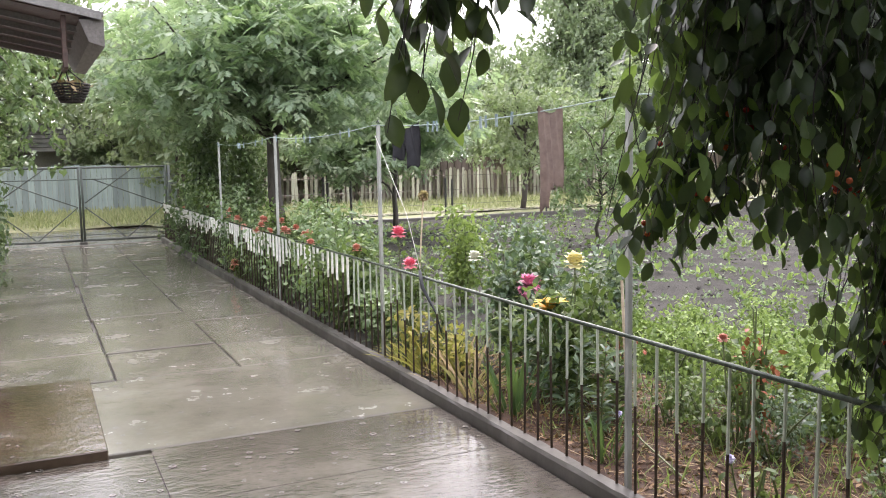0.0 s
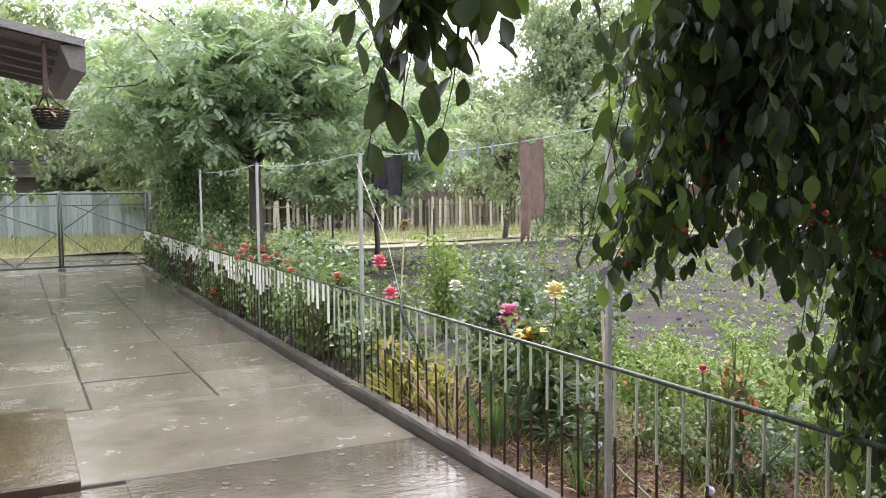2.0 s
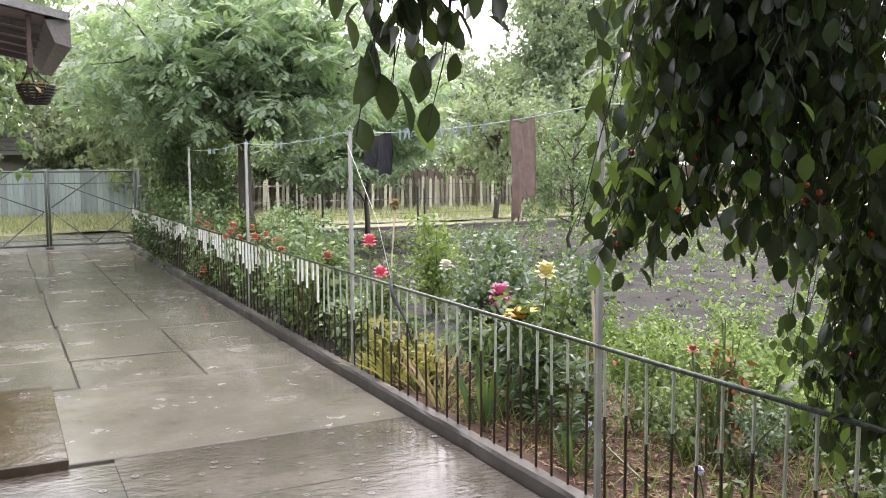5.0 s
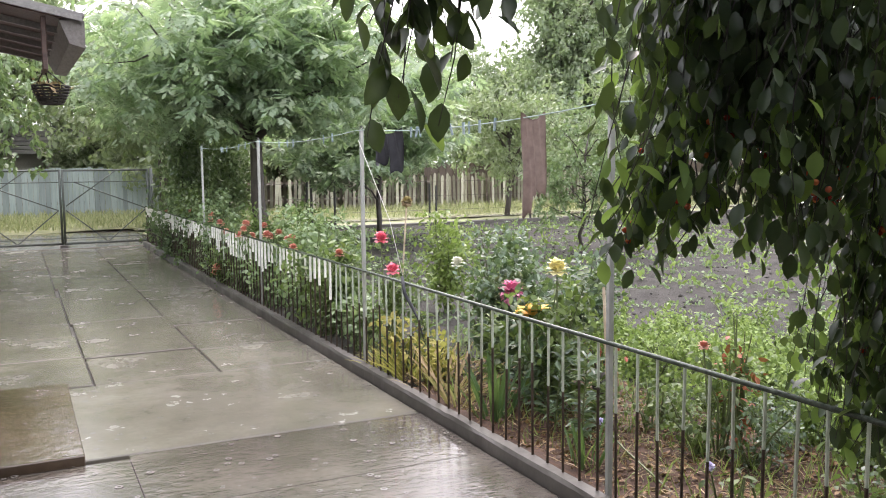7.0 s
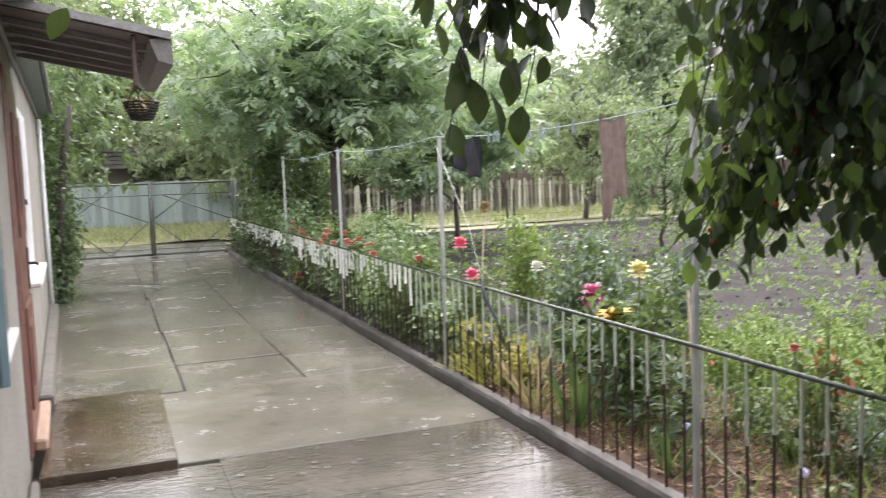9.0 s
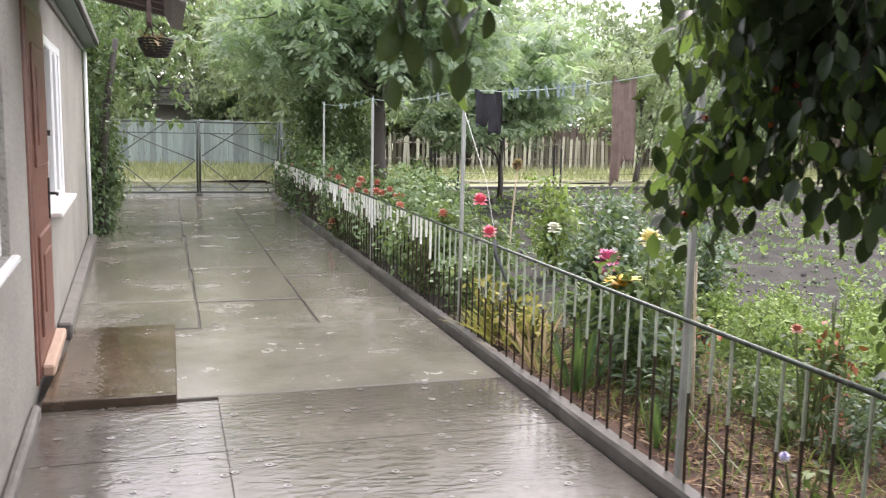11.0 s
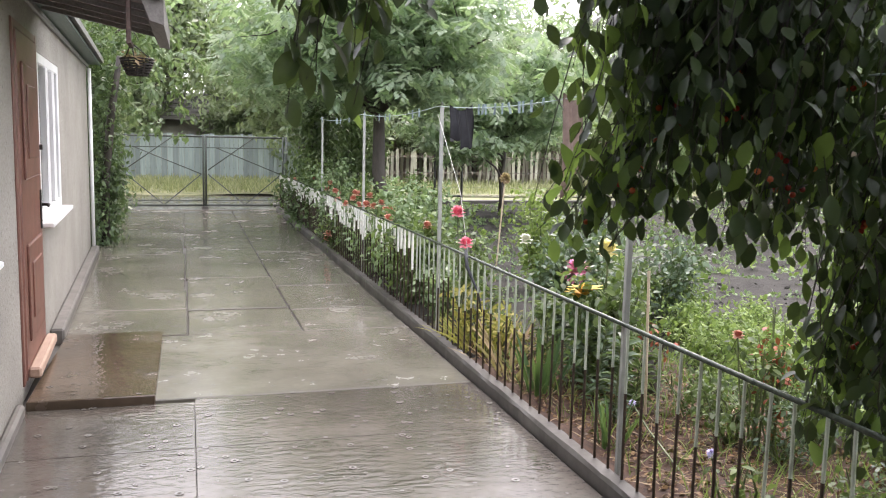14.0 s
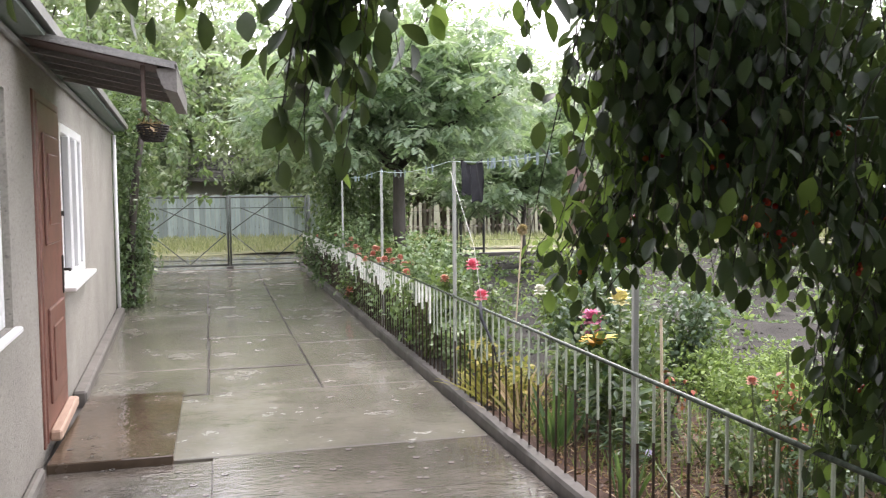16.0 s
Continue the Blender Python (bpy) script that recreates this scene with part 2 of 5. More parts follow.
# near bar tops: reflected garden green is mixed into the white paint
M_BAR_TOP = plain("green_reflection_bar_paint", (0.27, 0.315, 0.245), (0.52, 0.56, 0.465), 0.38, scale=30, stretch=(1, 1, 0.4))
# far bar tops: plain whiter paint
M_BAR_WHITE = plain("far_white_bar_paint", (0.6, 0.6, 0.55), (0.8, 0.8, 0.75), 0.4, scale=30)
M_BAR_LOW = plain("rusted_bar_iron", (0.022, 0.017, 0.012), (0.07, 0.045, 0.03), 0.45, 0.3, scale=40)
M_POLE = plain("pale_pole_paint", (0.2, 0.215, 0.2), (0.44, 0.45, 0.42), 0.35, 0.1, scale=14, stretch=(1, 1, 0.25))
M_ROPE = plain("turquoise_rope", (0.3, 0.4, 0.38), (0.45, 0.53, 0.5), 0.7, scale=60)
M_PEG = plain("blue_green_peg", (0.1, 0.17, 0.2), (0.27, 0.33, 0.33), 0.5)
M_BROWNCLOTH = plain("brown_wet_cloth", (0.21, 0.16, 0.14), (0.34, 0.27, 0.235), 0.75, scale=16, bump=0.4)
M_BLACKCLOTH = plain("black_wet_cloth", (0.012, 0.013, 0.017), (0.035, 0.037, 0.045), 0.6, scale=14, bump=0.4)
M_CANOPY = plain("brown_canopy_boards", (0.05, 0.03, 0.024), (0.1, 0.062, 0.05), 0.55, scale=8, stretch=(1, 9, 9))
M_CANOPYEDGE = plain("grey_weathered_board", (0.15, 0.148, 0.14), (0.27, 0.263, 0.25), 0.6, scale=8, stretch=(9, 1, 9))
M_FASCIA = plain("brown_grey_fascia_board", (0.1, 0.092, 0.083), (0.19, 0.178, 0.163), 0.6, scale=8, stretch=(9, 1, 9))
M_SOFFIT = plain("green_grey_soffit", (0.1, 0.14, 0.125), (0.17, 0.21, 0.185), 0.6, scale=7, stretch=(9, 1, 9))
M_ROOF = plain("grey_slate_roof", (0.13, 0.13, 0.125), (0.24, 0.235, 0.22), 0.55, scale=5)
M_BARK = plain("wet_bark", (0.026, 0.022, 0.018), (0.075, 0.062, 0.05), 0.6, scale=12, bump=0.8, stretch=(1, 1, 0.25))
M_TWIG = plain("twig_bark", (0.01, 0.008, 0.006), (0.024, 0.018, 0.014), 0.7, scale=40)
M_STEM = plain("green_stem", (0.06, 0.09, 0.03), (0.13, 0.15, 0.06), 0.5, scale=20)
M_CANE = plain("pale_cane", (0.38, 0.3, 0.2), (0.55, 0.46, 0.34), 0.6, scale=20)
M_SHEDROOF = plain("old_grey_roof_boards", (0.06, 0.058, 0.055), (0.17, 0.165, 0.155), 0.6, scale=4, stretch=(0.6, 7, 7))
M_BLUEFENCE = plain("blue_grey_fence_boards", (0.28, 0.34, 0.34), (0.43, 0.5, 0.49), 0.6, scale=3, stretch=(6, 6, 0.5), vary=0.6)
M_PICKET = plain("pale_yellow_picket", (0.4, 0.39, 0.29), (0.6, 0.59, 0.46), 0.6, scale=4, stretch=(6, 6, 0.5), vary=0.6)
M_OLDWOOD = plain("old_brown_boards", (0.12, 0.09, 0.07), (0.22, 0.17, 0.135), 0.7, scale=3, stretch=(6, 6, 0.5), vary=0.6)
M_TEAL = plain("dark_teal_paint", (0.012, 0.045, 0.055), (0.025, 0.075, 0.085), 0.4, scale=5)
M_TEALEDGE = plain("blue_grey_paint", (0.14, 0.22, 0.25), (0.2, 0.29, 0.32), 0.45, scale=5)
M_BASKET = plain("dark_wicker", (0.012, 0.01, 0.009), (0.035, 0.028, 0.024), 0.6, scale=30)

# cherry greens: shade under the crown is painted in as near-black leaf colour
L_CHERRY = leaf_mat("shaded_cherry_leaves", (0.009, 0.017, 0.011), (0.017, 0.031, 0.017), (0.042, 0.07, 0.026), 0.34, 0.12, spec=0.26)
L_CHERRY1 = leaf_mat("shaded_cherry_leaf", (0.014, 0.026, 0.014), (0.026, 0.046, 0.02), (0.055, 0.09, 0.028), 0.42, 0.16, island=False, spec=0.3)
# lighter copies: light shining through the leaves is painted into their green
L_CHERRYLIGHT = leaf_mat("backlit_young_cherry_leaf", (0.04, 0.085, 0.016), (0.075, 0.14, 0.028), (0.13, 0.21, 0.045), 0.5, 0.45, island=False, spec=0.16)
L_BACKLIT = leaf_mat("backlit_young_cherry_leaves", (0.034, 0.07, 0.016), (0.06, 0.115, 0.025), (0.12, 0.19, 0.042), 0.5, 0.45, spec=0.16)
# walnut and grove greens: rain haze is painted in as paler, greyer leaf colour
L_WALNUT = leaf_mat("hazed_walnut_leaves", (0.1, 0.16, 0.112), (0.255, 0.345, 0.25), (0.45, 0.535, 0.4), 0.36, 0.54, spec=0.42)
L_BACK = leaf_mat("hazed_grove_leaves", (0.115, 0.148, 0.1), (0.21, 0.25, 0.17), (0.34, 0.375, 0.265), 0.35, 0.42)
L_HAZY = leaf_mat("hazed_pale_grove_leaves", (0.14, 0.185, 0.125), (0.22, 0.27, 0.185), (0.33, 0.38, 0.275), 0.35, 0.4)
L_VINE = leaf_mat("vine_leaves", (0.03, 0.056, 0.03), (0.062, 0.104, 0.052), (0.135, 0.19, 0.095), 0.35, 0.25)
L_ROSE = leaf_mat("rose_leaves", (0.014, 0.03, 0.011), (0.05, 0.088, 0.028), (0.16, 0.215, 0.075), 0.4, 0.28, spec=0.3)
# rose hedge green, also paled towards grey to stand for rain haze
L_HEDGEROSE = leaf_mat("hazed_hedge_rose_leaves", (0.055, 0.095, 0.05), (0.13, 0.195, 0.1), (0.27, 0.35, 0.2), 0.3, 0.32)
L_DARKROSE = leaf_mat("dark_rose_leaves", (0.014, 0.032, 0.02), (0.045, 0.083, 0.05), (0.15, 0.215, 0.135), 0.34, 0.22, spec=0.45)
L_LIGHT = leaf_mat("light_green_leaves", (0.06, 0.1, 0.024), (0.135, 0.195, 0.048), (0.26, 0.33, 0.1), 0.3, 0.35)
L_POTATO = leaf_mat("potato_leaves", (0.05, 0.088, 0.026), (0.14, 0.21, 0.06), (0.3, 0.39, 0.12), 0.45, 0.3, spec=0.25)
L_YELLOW = leaf_mat("yellowing_leaves", (0.22, 0.2, 0.04), (0.36, 0.31, 0.07), (0.5, 0.42, 0.14), 0.5, 0.35)
L_DRY = leaf_mat("dry_leaves", (0.2, 0.12, 0.06), (0.36, 0.25, 0.14), (0.55, 0.42, 0.28), 0.6, 0.25)
L_LITTER = leaf_mat("fallen_leaf_litter", (0.04, 0.015, 0.008), (0.11, 0.046, 0.021), (0.28, 0.17, 0.085), 0.55, 0.1, spec=0.3)
L_IRIS = leaf_mat("iris_blades", (0.018, 0.05, 0.028), (0.038, 0.09, 0.042), (0.09, 0.17, 0.06), 0.35, 0.3)
L_REDLEAF = leaf_mat("red_young_leaves", (0.2, 0.035, 0.025), (0.34, 0.075, 0.04), (0.4, 0.14, 0.07), 0.45, 0.06, spec=0.3)
L_GRASS = leaf_mat("grass_blades", (0.17, 0.18, 0.1), (0.3, 0.3, 0.17), (0.46, 0.44, 0.28), 0.5, 0.35)
P_RED = petal("red_petals", (0.54, 0.21, 0.15), (0.73, 0.42, 0.32))
P_PINK = petal("coral_pink_petals", (0.78, 0.16, 0.24), (0.88, 0.36, 0.42))
M_CORD = plain("white_cord", (0.55, 0.53, 0.5), (0.72, 0.7, 0.67), 0.7)
P_MAGENTA = petal("magenta_petals", (0.6, 0.12, 0.27), (0.82, 0.38, 0.5))
P_YELLOW = petal("yellow_petals", (0.78, 0.7, 0.3), (0.88, 0.84, 0.55))
P_ORANGE = petal("orange_yellow_petals", (0.75, 0.36, 0.03), (0.85, 0.55, 0.1))
P_WHITE = petal("cream_petals", (0.7, 0.7, 0.56), (0.85, 0.84, 0.75))
P_LILAC = petal("lilac_petals", (0.5, 0.45, 0.7), (0.72, 0.68, 0.85))
M_CHERRY = Mat("ripening_cherry_skin", 0.2)
M_CHERRY.color(M_CHERRY.ramp(M_CHERRY.random(False), (0.0, (0.19, 0.012, 0.01)), (0.6, (0.36, 0.05, 0.02)), (1.0, (0.5, 0.16, 0.05))))
M_CHERRY = M_CHERRY.m

# ---- ground, lane, path ----
def bumpy(amp, f):
    return lambda x, y: amp * noise.noise((x * f, y * f, 0.3))


ground = sheet("ground", -300, 300, -200, 500, 40, 40, lambda x, y: -0.12, M_GRASS_GROUND)
tagged(ground, "grassy ground reaching out to the horizon", "ground", kind="structure")
verge = sheet("verge", -14, 40, 23.6, 34, 90, 30, lambda x, y: 0.0 + 0.05 * noise.noise((x * 0.7, y * 0.7, 0)), M_GRASS_GROUND)
tagged(verge, "yellow-green grass verge along the far side of the lane", "grass verge", kind="structure")
verge_near = sheet("verge_near", 2.2, 40, 20.45, 23.6, 80, 12, lambda x, y: 0.0 + 0.03 * noise.noise((x * 0.9, y * 0.9, 4)), M_GRASS_GROUND)
tagged(verge_near, "strip of pale grass outside the garden", "grass verge", kind="structure")
lane = sheet("lane", -14, 2.2, 19.3, 23.6, 30, 12, lambda x, y: -0.02 + 0.02 * noise.noise((x, y, 2)), M_ROAD)
tagged(lane, "wet pale gravel lane outside the gate", "lane", kind="structure")
lane_far = sheet("lane_far", 2.2, 40, 22.6, 23.3, 60, 4, lambda x, y: 0.035, M_PALEPATH)
tagged(lane_far, "pale trodden path along the verge", "footpath", kind="structure")

path_base = part("path_base", boxes((-1.6, 1.84, -4.0, 19.3, -0.3, -0.03)), M_CURB)
tagged(path_base, "dark wet bed under the concrete path slabs", "path", kind="structure")
SLABS = [
    (-1.2, 0.128, -4.0, 2.3), (0.131, 1.83, -4.0, 2.3), (-1.2, 0.128, 2.306, 4.97), (0.131, 1.83, 2.306, 4.97), (-1.2, 0.128, 4.977, 5.75), (0.131, 1.83, 4.977, 5.808),
    (-0.13, 1.83, 5.822, 7.488),
    (-1.2, 0.084, 7.505, 8.53), (-1.2, 0.078, 8.545, 9.5), (-1.25, 0.06, 9.515, 12.2), (-1.3, 0.03, 12.21, 15.4), (-1.6, 0.02, 15.41, 19.3),
    (0.096, 0.966, 7.505, 8.455), (0.09, 0.958, 8.477, 10.2), (0.072, 0.948, 10.215, 13.0), (0.042, 0.943, 13.01, 16.0), (0.03, 0.943, 16.01, 19.3),
    (0.98, 1.83, 7.505, 8.365), (0.973, 1.83, 8.387, 9.615), (0.96, 1.83, 9.635, 12.3), (0.953, 1.83, 12.31, 15.6), (0.953, 1.83, 15.61, 19.3),
]
for i, (x0, x1, y0, y1) in enumerate(SLABS):
    if y0 > 5.81:
        y0, y1 = y0 + 0.006, y1 - 0.006
    lift = rng.uniform(-0.004, 0.004) if y0 > 5 else 0.0
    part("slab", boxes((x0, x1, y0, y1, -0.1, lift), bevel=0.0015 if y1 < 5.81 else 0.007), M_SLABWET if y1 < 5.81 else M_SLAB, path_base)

step = part("door_step", boxes((-0.76, -0.085, 5.76, 7.45, -0.02, 0.05), bevel=0.006), M_STEP)
tagged(step, "low brown wet concrete slab in front of the door", "door step", kind="structure")
bm = bmesh.new()
rows = []
for i in range(300):
    y = -4.0 + 22.9 * i / 299
    j = [0.006 * noise.noise((y * 3.1, k * 5.0, 1.0)) + 0.004 * noise.noise((y * 11.0, k * 3.0, 2.0)) for k in range(4)]
    rows.append([bm.verts.new(p) for p in ((1.838 + j[0] * 0.5, y, -0.15), (1.842 + j[0], y, 0.062 + j[1]), (1.853 + j[1], y, 0.08 + j[2]), (1.912 + j[2], y, 0.081 + j[3]), (1.925 + j[3], y, 0.068 + j[1]), (1.926, y, -0.15))])
for p, q in zip(rows, rows[1:]):
    for k in range(5):
        bm.faces.new((p[k], p[k + 1], q[k + 1], q[k]))
bm.faces.new(rows[0])
bm.faces.new(rows[-1][::-1])
bmesh.ops.recalc_face_normals(bm, faces=bm.faces[:])
curb = part("curb", bm, M_CURB)
tagged(curb, "dark wet concrete curb under the garden fence", "curb", kind="structure")
gate_sill = part("gate_sill", boxes((-1.6, 2.1, 18.8, 19.35, -0.1, 0.012), bevel=0.008), M_ROAD)
tagged(gate_sill, "pale concrete sill under the yard gate", "sill", kind="structure")


def soil_height(x, y):
    return 0.015 + 0.035 * noise.noise((x * 1.6, y * 1.6, 0)) + 0.03 * noise.noise((x * 5, y * 5, 3)) + 0.012 * math.sin(x * 8.5)


garden_soil = sheet("garden_soil", 1.92, 30, -4, 20.3, 190, 170, soil_height, M_SOIL)
tagged(garden_soil, "dark wet tilled soil of the kitchen garden", "soil", kind="structure")
bed = sheet("flower_bed", 1.922, 3.3, 1.0, 6.2, 26, 90, lambda x, y: soil_height(x, y) + 0.045 - 0.05 * max(0, x - 2.9), M_MULCH)
tagged(bed, "flower bed strip covered with brown dry litter", "flower bed", kind="structure")
edging = part("garden_edging", boxes((2.2, 30, 20.25, 20.45, -0.1, 0.1), bevel=0.01), M_CURB)
tagged(edging, "low dark edging between garden and verge", "edging", kind="structure")

# ---- the house ----
H = pose(-0.82, 6.1, 0, 0, 0, 2.4)
WIN = [(-1.85, -0.87, 0.9, 2.06), (1.1, 2.6, 0.9, 2.06)]
DOOR = (0.0, 0.98, 0.06, 2.1)


def pierced_wall(ys, zs, openings, x0, x1):
    """A wall in one piece, with its openings cut through."""
    def solid(i, k):
        if not (0 <= i < len(ys) - 1 and 0 <= k < len(zs) - 1):
            return False
        y, z = (ys[i] + ys[i + 1]) / 2, (zs[k] + zs[k + 1]) / 2
        return not any(a < y < b and c < z < d for a, b, c, d in openings)

    bm = bmesh.new()
    made = {}

    def vert(x, y, z):
        if (x, y, z) not in made:
            made[x, y, z] = bm.verts.new((x, y, z))
        return made[x, y, z]

    for i in range(len(ys) - 1):
        for k in range(len(zs) - 1):
            if not solid(i, k):
                continue
            a, b, c, d = ys[i], ys[i + 1], zs[k], zs[k + 1]
            quads = [((x1, a, c), (x1, b, c), (x1, b, d), (x1, a, d)), ((x0, b, c), (x0, a, c), (x0, a, d), (x0, b, d))]
            if not solid(i - 1, k):
                quads.append(((x0, a, c), (x1, a, c), (x1, a, d), (x0, a, d)))
            if not solid(i + 1, k):
                quads.append(((x1, b, c), (x0, b, c), (x0, b, d), (x1, b, d)))
            if not solid(i, k - 1):
                quads.append(((x0, a, c), (x0, b, c), (x1, b, c), (x1, a, c)))
            if not solid(i, k + 1):
                quads.append(((x0, a, d), (x1, a, d), (x1, b, d), (x0, b, d)))
            for q in quads:
                bm.faces.new([vert(*p) for p in q])
    return bm


wall = part("wall_house", pierced_wall([-9.0, *WIN[0][:2], *DOOR[:2], *WIN[1][:2], 6.4], [-0.2, DOOR[2], WIN[0][2], WIN[0][3], DOOR[3], 2.36], [*WIN, DOOR], -0.35, 0.0), M_PLASTER, m=H)
tagged(wall, "grey roughcast plaster house wall with stains", "wall", kind="structure")
wall_back = part("wall_gable", boxes((-5.0, -0.352, 6.05, 6.4, -0.2, 2.36), (-5.0, -4.7, -9, 6.04, -0.2, 2.36), (-4.69, -0.352, -9, -8.7, -0.2, 2.36)), M_PLASTER, m=H)
tagged(wall_back, "plain plastered rear and gable walls", "wall", kind="structure")
plinth = part("plinth", boxes((0.002, 0.1, 1.36, 6.38, -0.1, 0.09), (0.002, 0.05, -9, -0.4, -0.1, 0.06), bevel=0.015), M_PLINTH, m=H)
tagged(plinth, "sloping dark cement skirt at the wall's foot", "plinth", kind="structure")
room_floor = part("room_back", boxes((-2.6, -2.5, -9, 6.0, -0.1, 2.36)), M_CURTAIN, m=H)
tagged(room_floor, "plain dim inner wall behind the windows", "wall", kind="structure")


def window(index, y0, y1, z0, z1):
    w = empty("window_%d" % index, H, "white plastic casement window with a jutting sill", "window", kind="structure")
    f = 0.075
    d0, d1 = -0.1, -0.035
    if index == 2:
        d0, d1 = -0.06, 0.005
    part("window_frame", boxes((d0, d1, y0, y0 + f, z0, z1), (d0, d1, y1 - f, y1, z0, z1), (d0, d1, y0 + f, y1 - f, z0, z0 + f), (d0, d1, y0 + f, y1 - f, z1 - f, z1), bevel=0.008), M_WHITE, w)
    inner = y1 - y0 - 2 * f
    for k in range(1, 3):
        y = y0 + f + inner * k / 3
        part("mullion", boxes((d0 + 0.004, d1 + 0.012, y - 0.05, y + 0.05, z0 + f, z1 - f), bevel=0.008), M_WHITE, w)
    for k in range(3):
        a, b = y0 + f + inner * k / 3 + (0.05 if k else 0), y0 + f + inner * (k + 1) / 3 - (0.05 if k < 2 else 0)
        part("pane", boxes((d0 + 0.02, d0 + 0.028, a, b, z0 + f, z1 - f)), M_GLASS, w)
    part("window_sill", boxes((d1 - 0.02, 0.035 if index == 1 else 0.09, y0 - 0.05, y1 + 0.06, z0 - 0.035, z0 - 0.001), bevel=0.008), M_WHITE, w)
    return w


window(1, *WIN[0])
window(2, *WIN[1])

door = empty("door_1", H, "closed red-brown padded entrance door with a light weather strip", "door", kind="structure")
part("door_frame", boxes((-0.1, 0.012, -0.07, 0.0, 0.06, 2.15), (-0.1, 0.012, 0.98, 1.04, 0.06, 2.15), (-0.1, 0.012, 0.0, 0.98, 2.1, 2.15), bevel=0.006), M_DOOR, door, "brown door frame")
part("door_leaf", boxes((-0.045, 0.02, 0.004, 0.976, 0.07, 2.096), bevel=0.01), M_DOOR, door)
for py0, py1, pz0, pz1 in ((0.14, 0.84, 0.28, 0.86), (0.14, 0.84, 1.24, 1.92)):
    part("door_panel", boxes((0.018, 0.034, py0, py1, pz0, pz1), bevel=0.012), M_DOOR, door, "raised pressed panel")
    part("panel_field", boxes((0.03, 0.042, py0 + 0.12, py1 - 0.12, pz0 + 0.12, pz1 - 0.12), bevel=0.009), M_DOOR, door)
part("weather_strip", boxes((0.02, 0.09, 0.02, 0.96, 0.085, 0.15), bevel=0.012), M_DOORWOOD, door, "light brown wooden weather strip")
handle = part("handle_plate", boxes((0.02, 0.03, 0.88, 0.92, 0.88, 1.14), bevel=0.003), M_DARKMETAL, door, "dark metal handle plate")
part("handle", tubes(([(0.03, 0.9, 1.04), (0.075, 0.9, 1.04), (0.08, 0.79, 1.04)], 0.009)), M_DARKMETAL, handle, smooth=True)
part("lock", tubes(([(0.02, 0.9, 1.42), (0.045, 0.9, 1.42)], 0.018)), M_DARKMETAL, door, "round metal lock")

shutter = empty("window_shutter", pose(-0.77, 3.55, 0, 0, 0, -52), "dark teal wooden window shutter standing open from the wall", "shutter")
part("board", boxes((0.0, 0.035, 0.0, 0.13, 0.98, 2.0), bevel=0.005), M_TEAL, shutter)
part("edge_strip", boxes((-0.004, 0.04, 0.13, 0.16, 0.98, 2.0), bevel=0.004), M_TEALEDGE, shutter, "blue-grey edge strip")

eave = part("eave_board", boxes((0.004, 0.03, -9, 6.45, 2.31, 2.35), bevel=0.006), M_CANOPYEDGE, m=H)
tagged(eave, "pale wooden board along the wall's top", "trim", kind="structure")
soffit = part("soffit", boxes((-0.35, 0.15, -9, 6.7, 2.365, 2.39)), M_SOFFIT, m=H)
tagged(soffit, "grey-green boarded soffit of the eaves", "soffit", kind="structure")
bmr = bmesh.new()
for a, b in (((0.19, 2.395), (-2.6, 3.6)), ((-5.4, 2.38), (-2.6, 3.6))):
    vs = [bmr.verts.new(p) for p in ((a[0], -9.2, a[1]), (a[0], 6.9, a[1]), (b[0], 6.9, b[1]), (b[0], -9.2, b[1]),
                                     (a[0], -9.2, a[1] + 0.06), (a[0], 6.9, a[1] + 0.06), (b[0], 6.9, b[1] + 0.06), (b[0], -9.2, b[1] + 0.06))]
    for f in ((0, 1, 2, 3), (7, 6, 5, 4), (0, 4, 5, 1), (1, 5, 6, 2), (2, 6, 7, 3), (3, 7, 4, 0)):
        bmr.faces.new([vs[i] for i in f])
bmesh.ops.recalc_face_normals(bmr, faces=bmr.faces)
roof = part("roof", bmr, M_ROOF, m=H)
tagged(roof, "grey slate house roof with overhanging eaves", "roof", kind="structure")
corner = part("downpipe", tubes(([(0.035, 6.36, 0.05), (0.035, 6.36, 2.3)], 0.024)), M_WHITE, m=H, smooth=True)
tagged(corner, "white plastic downpipe at the house corner", "downpipe")

# the canopy over the door
canopy = empty("door_canopy", pose(0, 0, 0), "brown boarded canopy sloping out over the door", "canopy")


def canopy_z(x):
    return 2.23 - 0.15 * (x + 0.1) / 0.75


def slanted(x0, x1, y0, y1, lift, thick):
    bm = bmesh.new()
    vs = [bm.verts.new((x, y, canopy_z(x) + lift + dz)) for dz in (0, thick) for x, y in ((x0, y0), (x1, y0), (x1, y1), (x0, y1))]
    for f in ((3, 2, 1, 0), (4, 5, 6, 7), (0, 1, 5, 4), (1, 2, 6, 5), (2, 3, 7, 6), (3, 0, 4, 7)):
        bm.faces.new([vs[k] for k in f])
    return bm


for i in range(5):
    y0 = 5.6 + i * 0.34
    part("board", slanted(-0.83, -0.1, y0, y0 + 0.305, 0.0, 0.022), M_CANOPY, canopy)
    part("batten", slanted(-0.83, -0.1, y0 + 0.308, y0 + 0.336, -0.03, 0.045), M_CANOPYEDGE, canopy, "pale thin batten")
part("cover", slanted(-0.84, 0.0, 5.55, 7.36, 0.026, 0.014), M_ROOF, canopy, "thin grey roof sheet")
part("near_edge", slanted(-0.84, -0.01, 5.54, 5.565, 0.0, 0.024), M_CANOPYEDGE, canopy, "pale weathered edge board")
bm = bmesh.new()
